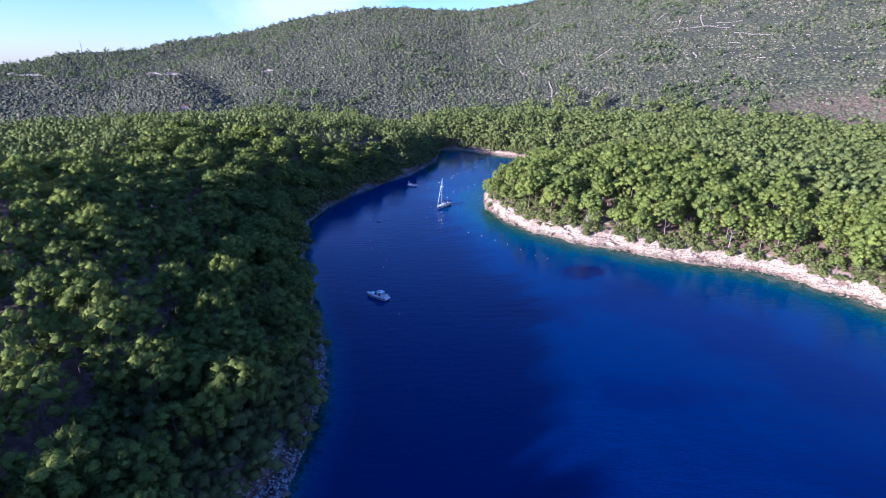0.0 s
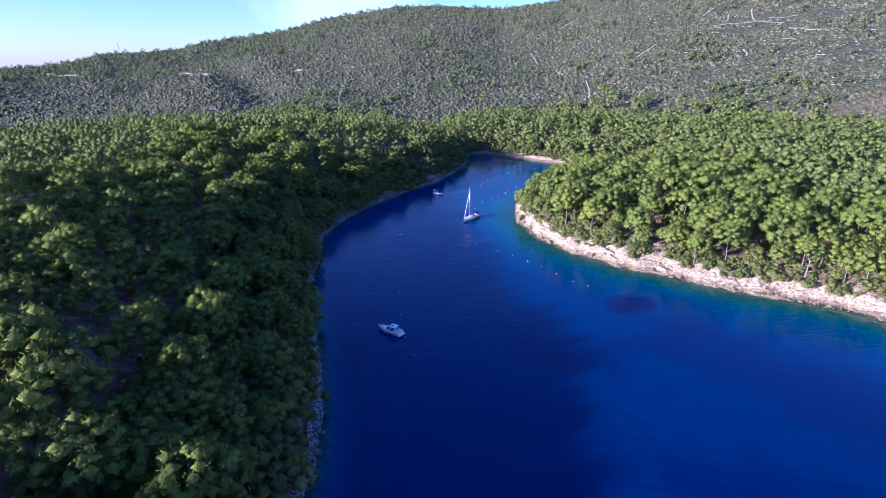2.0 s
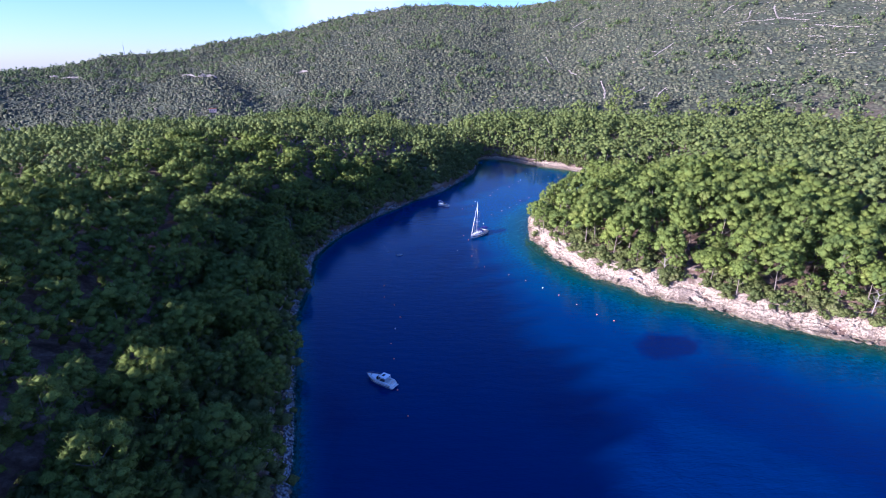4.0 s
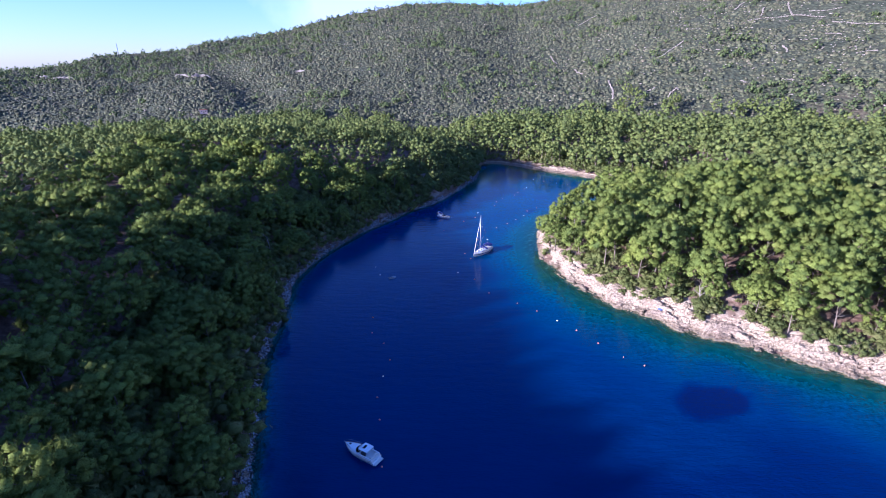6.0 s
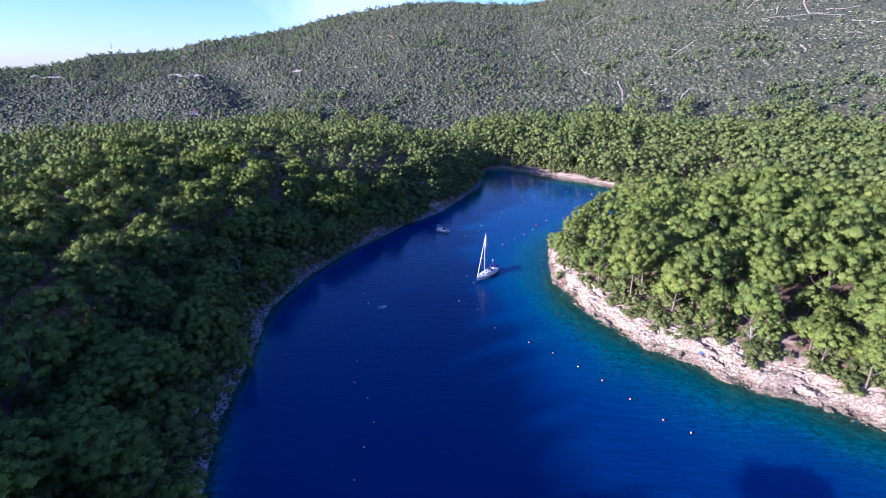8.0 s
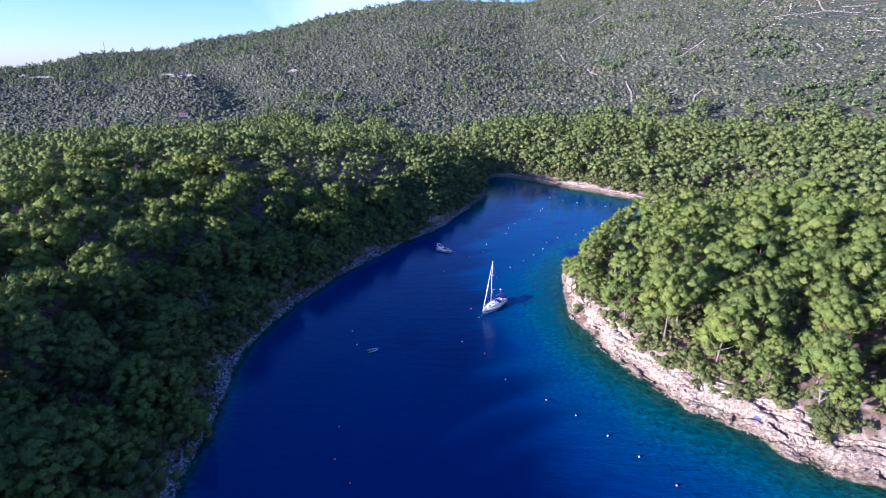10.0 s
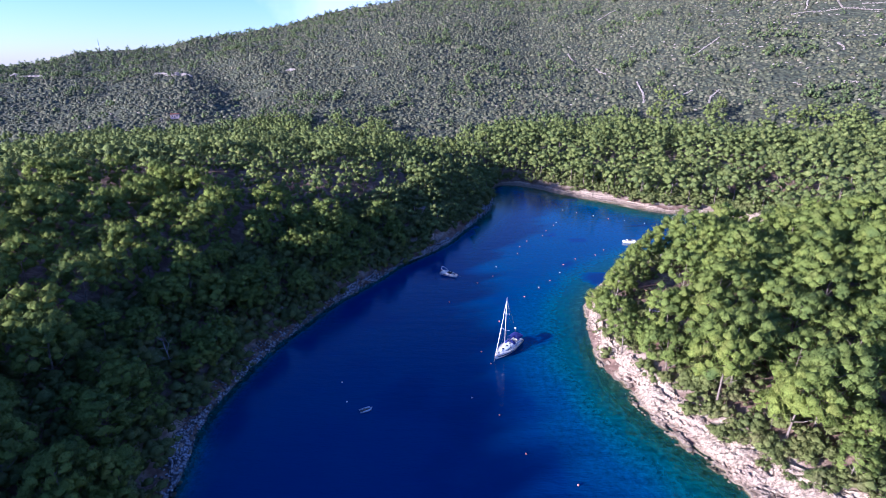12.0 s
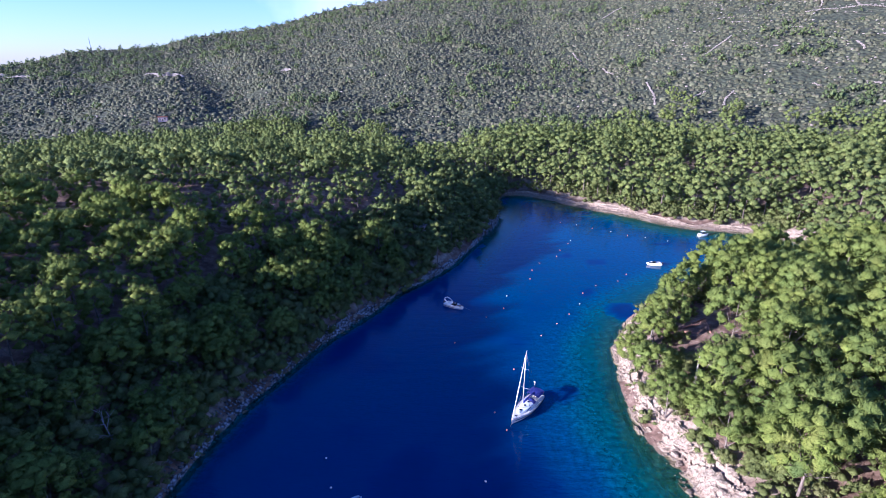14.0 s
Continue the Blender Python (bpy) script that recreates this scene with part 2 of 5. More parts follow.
GELCOAT = plain("white_gelcoat", (0.80, 0.80, 0.78), 0.25, 0, 0.08)
NAVY = plain("navy_paint", (0.02, 0.03, 0.08), 0.3)
DECK = plain("grey_white_deck", (0.66, 0.64, 0.60), 0.6, 0, 0.18)
TEAK = plain("weathered_teak", (0.34, 0.24, 0.15), 0.7, 0, 0.3)
CANVAS = plain("blue_canvas", (0.045, 0.055, 0.30), 0.85, 0, 0.25)
SAILCLOTH = plain("furled_sailcloth", (0.74, 0.74, 0.74), 0.7)
ALLOY = plain("anodised_alloy", (0.75, 0.76, 0.78), 0.35, 0.6)
STEEL = plain("stainless_steel", (0.7, 0.7, 0.7), 0.2, 1.0)
TINTED = plain("tinted_window", (0.012, 0.016, 0.022), 0.08)
VINYL = plain("dark_vinyl", (0.035, 0.035, 0.045), 0.5)
CREAM = plain("cream_vinyl", (0.62, 0.58, 0.50), 0.55)
HYPALON = plain("grey_inflatable", (0.46, 0.47, 0.50), 0.6)
BUOY_RED = plain("faded_red_plastic", (0.74, 0.24, 0.20), 0.4, 0, 0.25)
BUOY_WHITE = plain("white_plastic", (0.80, 0.76, 0.75), 0.4, 0, 0.2)
ROPE = plain("rope", (0.45, 0.42, 0.36), 0.9)
PLASTER = plain("pinkish_plaster", (0.62, 0.46, 0.42), 0.9, 0, 0.2, 0.6)
TILES = plain("terracotta_roof", (0.36, 0.16, 0.10), 0.85, 0, 0.35, 1.5)
GREY_ROOF = plain("grey_slab_roof", (0.30, 0.29, 0.29), 0.9, 0, 0.3, 1.0)
WOOD = plain("grey_wood", (0.18, 0.14, 0.11), 0.85, 0, 0.35)
TOWEL = plain("pale_blue_cloth", (0.34, 0.42, 0.75), 0.95)


# ---- tools ----
def part(name, data, material, parent=None, label=""):
    """Links a bmesh or a mesh as one object, under a thing or a part."""
    if isinstance(data, bmesh.types.BMesh):
        bmesh.ops.recalc_face_normals(data, faces=data.faces)
        me = bpy.data.meshes.new(name)
        data.to_mesh(me)
        data.free()
    else:
        me = data
    if not me.materials:
        me.materials.append(material)
    ob = new(name, me)
    ob.parent = parent
    return tagged(ob, label)


def thing(name, m, label, category, group="", kind=""):
    ob = new(name)
    ob.matrix_basis = m
    return tagged(ob, label, category, group, kind)


def mesh_np(name, verts, faces, normals=None, smooth=True):
    """A mesh from arrays of corners and faces, with its own normals where they are given."""
    me = bpy.data.meshes.new(name)
    verts, faces = np.ascontiguousarray(verts, np.float32), np.ascontiguousarray(faces, np.int32)
    k = faces.shape[1]
    me.vertices.add(len(verts))
    me.vertices.foreach_set("co", verts.ravel())
    me.loops.add(faces.size)
    me.loops.foreach_set("vertex_index", faces.ravel())
    me.polygons.add(len(faces))
    me.polygons.foreach_set("loop_start", np.arange(0, faces.size, k, dtype=np.int32))
    me.polygons.foreach_set("use_smooth", np.full(len(faces), smooth))
    me.update(calc_edges=True)
    if normals is not None:
        at = me.attributes.new("custom_normal", "FLOAT_VECTOR", "POINT")
        at.data.foreach_set("vector", np.ascontiguousarray(normals, np.float32).ravel())
    return me


def grid_faces(nx, ny):
    i = np.arange(nx - 1)[:, None] * ny + np.arange(ny - 1)[None]
    i = i.ravel()
    return np.stack([i, i + ny, i + ny + 1, i + 1], 1)


def box(bm, x, y, z, sx, sy, sz, m=None, bev=0.0):
    """A box about a centre, with softened edges."""
    made = bmesh.ops.create_cube(bm, size=1, matrix=(m or Matrix()) @ Matrix.Translation((x, y, z)) @ Matrix.Diagonal((sx, sy, sz, 1)))
    if bev:
        es = list({e for v in made["verts"] for e in v.link_edges})
        bmesh.ops.bevel(bm, geom=es, offset=bev, segments=2, affect="EDGES", profile=0.6)
    return bm


def tube(bm, pts, radii, sides=8):
    """A round tube along points, tapering by its radii, with closed ends."""
    pts = [Vector(p) for p in pts]
    if not hasattr(radii, "__len__"):
        radii = [radii] * len(pts)
    rings = []
    for i, (p, rad) in enumerate(zip(pts, radii)):
        d = (pts[min(i + 1, len(pts) - 1)] - pts[max(i - 1, 0)]).normalized()
        a = d.orthogonal().normalized()
        c = d.cross(a)
        rings.append([bm.verts.new(p + rad * (math.cos(q) * a + math.sin(q) * c)) for q in (2 * math.pi * k / sides for k in range(sides))])
    for r0, r1 in zip(rings, rings[1:]):
        for k in range(sides):
            f = bm.faces.new((r0[k], r0[(k + 1) % sides], r1[(k + 1) % sides], r1[k]))
            f.smooth = True
    bm.faces.new(rings[0][::-1])
    bm.faces.new(rings[-1])
    return bm


def rod(p, q, rad, sides=6):
    return tube(bmesh.new(), [p, q], rad, sides)


def lattice(bm, rows):
    """Faces between equal rows of points."""
    vs = [[bm.verts.new(p) for p in row] for row in rows]
    for a, c in zip(vs, vs[1:]):
        for k in range(len(a) - 1):
            f = bm.faces.new((a[k], a[k + 1], c[k + 1], c[k]))
            f.smooth = True
    return vs


def vnoise(x, y, seed=0):
    xi, yi = np.floor(x), np.floor(y)
    fx, fy = x - xi, y - yi
    fx, fy = fx * fx * (3 - 2 * fx), fy * fy * (3 - 2 * fy)

    def h(a, c):
        v = np.sin(a * 127.1 + c * 311.7 + seed * 74.7) * 43758.5453
        return v - np.floor(v)
    return (h(xi, yi) * (1 - fx) + h(xi + 1, yi) * fx) * (1 - fy) + (h(xi, yi + 1) * (1 - fx) + h(xi + 1, yi + 1) * fx) * fy


def fbm(x, y, octaves=4, seed=0, gain=0.5):
    total, amp, norm = 0.0, 1.0, 0.0
    for k in range(octaves):
        total = total + amp * vnoise(x * 2 ** k + 17.3 * k, y * 2 ** k - 9.1 * k, seed + k)
        norm += amp
        amp *= gain
    return total / norm * 2 - 1


def step(a, c, v):
    q = np.clip((v - a) / (c - a), 0, 1)
    return q * q * (3 - 2 * q)


# ---- plan of the bay ----
LEFT = [(-34, -420), (-30, -200), (-28, -60), (-28, 20), (-26, 56), (-24, 72), (-23, 88), (-24, 100), (-26, 112), (-29, 125), (-34, 145), (-39, 163), (-43, 182),
        (-44, 199), (-46, 213), (-48, 227), (-46, 243), (-42, 258), (-37, 270), (-32, 282), (-27, 291), (-20, 302), (-13, 316), (-5, 326), (5, 340)]
HEAD = [(13, 358), (23, 380), (29, 398), (32, 420), (34, 440), (41, 448), (52, 445), (60, 438), (70, 426), (78, 418), (92, 407), (104, 394), (114, 386), (129, 381), (148, 372)]
RIGHT = [(152, 360), (134, 347), (110, 337), (90, 326), (72, 313), (58, 297), (50, 283), (47, 270), (45, 258), (45, 248), (46, 240), (48, 230), (51, 223), (54, 217), (58, 209),
         (63, 203), (70, 197), (76, 188), (86, 184), (91, 178), (100, 171), (110, 165), (119, 160), (128, 155), (136, 149), (142, 142), (147, 134), (151, 127), (155, 117), (161, 100),
         (172, 60), (190, -20), (210, -120), (235, -420)]


def smooth_line(pts, gap):
    """A smooth line through points, cut into even pieces."""
    p = np.array(pts, float)
    q = np.vstack([2 * p[0] - p[1], p, 2 * p[-1] - p[-2]])
    out = []
    for i in range(1, len(q) - 2):
        t = np.linspace(0, 1, 12, endpoint=False)[:, None]
        a, b0, c, d = q[i - 1], q[i], q[i + 1], q[i + 2]
        out.append(0.5 * (2 * b0 + (c - a) * t + (2 * a - 5 * b0 + 4 * c - d) * t ** 2 + (3 * b0 - a - 3 * c + d) * t ** 3))
    out = np.vstack(out + [p[-1:]])
    run = np.r_[0, np.cumsum(np.linalg.norm(np.diff(out, axis=0), axis=1))]
    at = np.arange(0, run[-1], gap)
    return np.stack([np.interp(at, run, out[:, 0]), np.interp(at, run, out[:, 1])], 1)


SHORE = smooth_line(LEFT + HEAD + RIGHT, 5.0)


def shore_distance(x, y):
    """Metres from the water's edge: above nought on land, below it on the bay."""
    shape = np.shape(x)
    x, y = np.ravel(x).astype(float), np.ravel(y).astype(float)
    out = np.empty(len(x))
    a, d = SHORE, np.roll(SHORE, -1, 0) - SHORE
    for k in range(0, len(x), 20000):
        px, py = x[k:k + 20000, None] - a[:, 0], y[k:k + 20000, None] - a[:, 1]
        t = np.clip((px * d[:, 0] + py * d[:, 1]) / (d ** 2).sum(1), 0, 1)
        gap = np.hypot(px - t * d[:, 0], py - t * d[:, 1])[:, :-1].min(1)
        c = (-py < 0) != (d[:, 1] - py < 0)
        with np.errstate(divide="ignore", invalid="ignore"):
            cross = c & (px < d[:, 0] * py / d[:, 1])
        out[k:k + 20000] = np.where(cross.sum(1) % 2 == 1, -gap, gap)
    return out.reshape(shape)


# ridge of the hills: bearing from the bay in degrees, height in metres
RIDGE_AT = [-60, -45, -38.6, -35.3, -32.2, -28.9, -25.6, -23.9, -21.9, -19.8, -15.2, -12, -10, -3.5, 1, 8, 14, 20, 40, 60]
RIDGE_UP = [35, 54, 60, 67, 86, 90, 95, 107, 116, 123, 138, 158, 168, 191, 194, 187, 203, 235, 290, 250]
RIDGE_FAR = 1250.0


def sides(x, y):
    """How far a place belongs to the left shore, and to the head of the bay."""
    line = np.interp(y, [0, 300, 345, 440, 600], [60, 10, 12, 36, 20])
    left = 1 - step(-8, 14, x - line)
    head = step(352, 385, y) * step(-14, 8, x - line) * (1 - step(150, 190, x))
    return left, head


def bank(x, y):
    left, head = sides(x, y)
    wide = 8.5 + (2.2 - 8.5) * left + (8.6 - 8.5) * head * (1 - left)
    wide = wide - 4.6 * (1 - left) * step(236, 254, y) * (1 - head)
    wide = wide + left * (4.4 * (1 - step(46, 76, y)) + 1.1 * np.sin(y / 9.0) * np.sin(y / 23.0 + 1) - 0.5)
    up = 3.3 + (1.1 - 3.3) * left + (1.9 - 3.3) * head * (1 - left)
    return wide, up


def land(x, y, d=None, bare=True):
    """Height of the ground, and of the sea bed where it is under water. bare: without the rock that lies along the shore."""
    x, y = np.asarray(x, float), np.asarray(y, float)
    d = shore_distance(x, y) if d is None else d
    left, head = sides(x, y)
    wide, up = bank(x, y)
    on = np.maximum(d, 0)
    back = np.maximum(on - 0.7 * wide, 0)
    hill_l = 32 * (1 - np.exp(-back / 56)) * (1 - 0.62 * step(340, 540, y)) * (1 - 0.38 * step(120, 330, -x))
    hill_r = 13 * (1 - np.exp(-back / 38)) * (1 - 0.65 * head * (1 - step(430, 530, y)))
    h = up * step(0, 1, on / wide) + left * hill_l + (1 - left) * hill_r
    h = h + step(6, 40, on) * 2.2 * fbm(x / 38, y / 38, 3, 5)
    # mounds and a dip added so that the left slope's pines fall into shade
    h = h + 3 * np.exp(-(((x + 100) / 32) ** 2 + ((y - 108) / 34) ** 2))
    h = h + 8 * np.exp(-(((x + 146) / 32) ** 2 + ((y - 154) / 34) ** 2))
    h = h - 0.42 * np.maximum(h - 2, 0) * np.exp(-(((x + 62) / 24) ** 2 + ((y - 160) / 27) ** 2))
    # tall hill added out of view to throw its shade on the left ridge
    h = h + 240 * np.exp(-(((x + 850) / 130) ** 2 + ((y - 610) / 150) ** 2))
    # mostly unseen ground lowered to let the sun reach the near pines
    h = h - 8 * step(80, 130, -x) * (1 - step(52, 112, y)) * step(0, 1, h / 12)
    ox, oy = x - 4, y - 70
    away, bear = np.hypot(ox, oy), np.degrees(np.arctan2(ox, oy))
    s = np.clip((away - 530) / (RIDGE_FAR - 530), 0, 1)
    rise = s ** 1.08
    top = np.interp(bear, RIDGE_AT, RIDGE_UP) * step(-120, -60, -np.abs(bear))
    rough = fbm(x / 170, y / 170, 4, 9) * 9 + fbm(x / 45, y / 45, 3, 3) * 2.5
    gully = 11 * np.exp(-((bear + 20.5 + 2 * np.sin(away / 130)) / 2.6) ** 2) + 6 * np.exp(-((bear + 31) / 3) ** 2)
    h = h + (top - h) * rise * (oy > -200) + (rough - gully) * step(0.02, 0.3, s) * (1 - 0.85 * step(0.75, 1, s))
    h = h * (1 - 0.8 * step(310, 410, -x) * (1 - step(640, 760, y)))
    h = h - 30 * np.exp(-(((x + 555) / 125) ** 2 + ((y - 610) / 62) ** 2) ** 2)
    h = np.where(away > RIDGE_FAR, h - (h + 12) * step(RIDGE_FAR, RIDGE_FAR + 900, away), h)
    h = h - (h + 10) * step(230, 420, -y)
    bed = -np.minimum(np.interp(y, [60, 150, 230, 300, 380], [12.2, 9.6, 7.3, 6.0, 4.4]), np.where(left > 0.5, 1.3, 0.25) * -np.minimum(d, 0) + 0.25)
    return np.where(d < 0, bed, h - (0.9 * step(-0.5, 1.5, on) * (1 - step(-1.5, 1.0, on - wide)) if bare else 0))


def spread(lo, hi, a, c, fine, grow=1.07, most=60):
    """Grid lines from lo to hi: fine from a to c, then ever wider."""
    out = list(np.arange(a, c + 0.01, fine))
    for edge_to, sign in ((hi, 1), (lo, -1)):
        gap, at = fine, out[-1] if sign > 0 else out[0]
        while (at < edge_to) if sign > 0 else (at > edge_to):
            gap = min(gap * grow, most)
            at += sign * gap
            out.append(at) if sign > 0 else out.insert(0, at)
    return np.array(out)


# ---- ground ----
gx, gy = spread(-4300, 4300, -140, 190, 3.7, 1.05, 90), spread(-3500, 4300, 30, 460, 3.7, 1.035, 90)
X, Y = np.meshgrid(gx, gy, indexing="ij")
Z = land(X, Y)
Z = Z + np.where(Z > 0.5, (np.random.rand(*Z.shape) - 0.5) * 0.3, 0)
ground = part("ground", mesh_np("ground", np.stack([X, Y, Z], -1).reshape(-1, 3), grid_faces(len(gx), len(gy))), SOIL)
tagged(ground, "brown pine-litter ground rising to scrub-covered stony hills", "ground", kind="structure")

# ---- sea ----
wx, wy = spread(-4300, 4300, -60, 170, 2.4, 1.14, 250), spread(-3500, 4300, 20, 460, 2.4, 1.14, 250)
X, Y = np.meshgrid(wx, wy, indexing="ij")
me = mesh_np("sea", np.stack([X, Y, X * 0], -1).reshape(-1, 3), grid_faces(len(wx), len(wy)))
deep = np.maximum(-land(X, Y), 0)
deep = np.where(np.hypot(X, Y - 200) > 420, 14, deep)
# beds of dark sea grass on the bottom; the last patch darkens the yacht's shadow
for cx, cy, rx, ry in ((67, 158, 8.5, 7.5), (60, 303, 5.5, 6.5), (52, 318, 3, 3), (62, 345, 3.2, 3), (52, 352, 2.2, 2), (74, 412, 4, 2.5), (96, 366, 4, 2), (31, 262, 3, 2.4)):
    blob = np.hypot((X - cx) / rx, (Y - cy) / ry) + 0.35 * fbm(X / 5, Y / 5, 3, 21)
    deep = deep + (9 if rx > 5 else 4) * (1 - step(0.75, 1.1, blob))
deep = deep + 2.2 * step(0.15, 0.5, fbm(X / 26, Y / 26, 4, 31)) * step(3, 5, deep)
at = me.attributes.new("depth", "FLOAT", "POINT")
at.data.foreach_set("value", np.ascontiguousarray(deep, np.float32).ravel())
tagged(part("water", me, SEA), "deep blue rippled sea water, teal over the shallows", "water", kind="structure")


# ---- rocky shore ----
def rock_ribbon(name, pts, label, gap=0.55, reach=1.0, rugged=1.0, stone=LIMESTONE, vary=0.22):
    """The bare rock along a stretch of shore: ledges and cracks that run with it."""
    line = smooth_line(pts, gap)
    t = np.gradient(line, axis=0)
    t /= np.linalg.norm(t, axis=1, keepdims=True)
    n = np.stack([-t[:, 1], t[:, 0]], 1)
    k = np.ones(31) / 31
    n = np.stack([np.convolve(np.pad(n[:, i], 15, "edge"), k, "valid") for i in (0, 1)], 1)
    n /= np.linalg.norm(n, axis=1, keepdims=True)
    wide, up = bank(line[:, 0] + n[:, 0] * 3, line[:, 1] + n[:, 1] * 3)
    wide = wide * reach * (1 + vary * fbm(line[:, 0] / 11, line[:, 1] / 11, 2, 41))
    u = np.linspace(-0.42, 1.12, 38)
    P = line[:, None] + n[:, None] * (u[None, :, None] * wide[:, None, None])
    along = np.arange(len(line))[:, None] * gap
    across = u[None] * wide[:, None]
    a1, b1 = 0.72 * along + 0.7 * across, 0.72 * across - 0.7 * along
    jag = fbm(a1 / 4.6, b1 / 1.9, 4, 51)
    crest = 1 - 2.6 * np.abs(fbm(a1 / 6.0, b1 / 1.1, 3, 53))
    cut = np.abs(fbm(along / 7.0 - across * 0.5, across / 5.0, 3, 57))
    under = land(P[..., 0].ravel(), P[..., 1].ravel(), None, False).reshape(len(line), len(u))
    z = np.where(u[None] > 0, under, np.maximum(under, -2.5))
    z = z + rugged * up[:, None] ** 0.5 * (0.45 * jag + 0.5 * fbm(along / 9, across / 3.2 + along / 14, 2, 55) + 0.11 * crest + 0.65 * (step(0, 0.14, cut) - 1)) * step(-0.3, 0.15, u)[None]
    led = 0.6 * np.floor(z / 0.6 + 0.5 + 0.2 * jag)
    z = z * 0.5 + 0.5 * led + 0.12 * fbm(a1 / 1.6, b1 / 0.8, 3, 61)
    fade = step(0.84, 1.12, u)[None]
    z = z - 0.8 * fade + 0.1
    P = P + n[:, None] * (0.5 * fbm(along / 2.1, across / 2.1, 3, 71))[..., None] * min(1.0, rugged)
    V = np.concatenate([P, z[..., None]], -1).reshape(-1, 3)
    ob = part(name, mesh_np(name, V, grid_faces(len(line), len(u)), smooth=False), stone)
    return tagged(ob, label, "shore rock", kind="structure")


rock_ribbon("shore_left", LEFT[3:] + HEAD[:5], "narrow grey rocky shore under shaded pines", 0.5, 1.0, 0.9, SHADE_RUBBLE, 0.85)
rock_ribbon("shore_head", HEAD[3:] + RIGHT[:4], "pale gravel beach at the head of the bay", 0.6, 0.9, 0.55, LIMESTONE, 0.6)
rock_ribbon("shore_right", RIGHT[2:30], "pale sunlit limestone ledges with a dark wet tide line", 0.4, 1.0, 1.5)


# ---- stones along the shore ----
def boulder_mesh(name, seed, flat=0.65, level=1):
    bm = bmesh.new()
    bmesh.ops.create_icosphere(bm, subdivisions=level, radius=1)
    rng = random.Random(seed)
    off = Vector((rng.random() * 50, rng.random() * 50, rng.random() * 50))
    cuts = [(Vector((rng.gauss(0, 1), rng.gauss(0, 1), rng.gauss(0, 1))).normalized(), rng.uniform(0.55, 0.8)) for _ in range(6)]
    for v in bm.verts:
        v.co *= 1 + 0.35 * noise.noise(v.co * 1.3 + off)
        for d, far_out in cuts:
            over = v.co.dot(d) - far_out
            if over > 0:
                v.co -= d * over
        v.co.z *= flat
    me = bpy.data.meshes.new(name)
    bm.to_mesh(me)
    bm.free()
    return me


def scatter_along(pts, count, rng, lo, hi):
    line = smooth_line(pts, 1.0)
    t = np.gradient(line, axis=0)
    t /= np.linalg.norm(t, axis=1, keepdims=True)
    k = rng.integers(0, len(line), count)
    n = np.stack([-t[k, 1], t[k, 0]], 1)
    off = rng.uniform(lo, hi, count)
    return line[k] + n * off[:, None], off


def joined(name, shapes, places, turns, sizes, which):
    """Many copies of a few small shapes in one mesh."""
    vs, fs, base = [], [], 0
    for j, (sv, sf) in enumerate(shapes):
        idx = np.nonzero(which == j)[0]
        if not len(idx):
            continue
        c, s_ = np.cos(turns[idx])[:, None], np.sin(turns[idx])[:, None]
        q = np.stack([sv[None, :, 0] * c - sv[None, :, 1] * s_, sv[None, :, 0] * s_ + sv[None, :, 1] * c, np.broadcast_to(sv[None, :, 2], (len(idx), len(sv)))], -1)
        q = q * sizes[idx][:, None, None] + places[idx][:, None]
        vs.append(q.reshape(-1, 3))
        fs.append((sf[None] + (base + np.arange(len(idx)) * len(sv))[:, None, None]).reshape(-1, sf.shape[1]))
        base += len(idx) * len(sv)
    return np.concatenate(vs), np.concatenate(fs)


def shape_of(me):
    v = np.empty(len(me.vertices) * 3, np.float32)
    me.vertices.foreach_get("co", v)
    return v.reshape(-1, 3), np.array([p.vertices[:] for p in me.polygons], np.int32)


rng = np.random.default_rng(11)
BOULDERS = [boulder_mesh("boulder", k, 0.5 + 0.05 * k, 2) for k in range(6)]
for me in BOULDERS:
    me.materials.append(LIMESTONE)
small = [shape_of(boulder_mesh("stone", 20 + k, 0.6, 1)) for k in range(6)]


def boulders(pts, count, lo, hi, label, group, size):
    spots, off = scatter_along(pts, count, rng, lo, hi)
    zs = land(spots[:, 0], spots[:, 1], None, False)
    for (bx, by), bz, o in zip(spots, zs, off):
        r0 = rng.uniform(*size)
        ob = new("boulder", BOULDERS[rng.integers(0, 6)])
        top = bz if o > 0 else -0.25
        ob.matrix_basis = pose(bx, by, top + 0.05 * r0, rng.uniform(-12, 12), rng.uniform(-12, 12), rng.uniform(0, 360)) @ Matrix.Diagonal((r0 * rng.uniform(0.8, 1.5), r0, r0 * rng.uniform(0.7, 1.1), 1))
        tagged(ob, label, "boulder", group)


boulders(RIGHT[7:30], 110, 0.4, 6.5, "pale limestone boulder lying on the rocky bank", "boulders on the sunlit bank", (0.45, 1.15))
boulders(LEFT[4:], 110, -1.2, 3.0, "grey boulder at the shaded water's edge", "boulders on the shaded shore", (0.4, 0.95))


def stones(name, pts, count, lo, hi, size, label, stone=SHADE_RUBBLE):
    spots, off = scatter_along(pts, count, rng, lo, hi)
    z0 = land(spots[:, 0], spots[:, 1], None, False) + 0.12
    z0 = np.where(off < 0, -0.15 + off * 0.3, z0)
    V, F = joined(name, small, np.c_[spots, z0], rng.uniform(0, 6.28, count), rng.uniform(*size, count), rng.integers(0, 6, count))
    tagged(part(name, mesh_np(name, V, F, smooth=False), stone), label, "stones", kind="stuff")


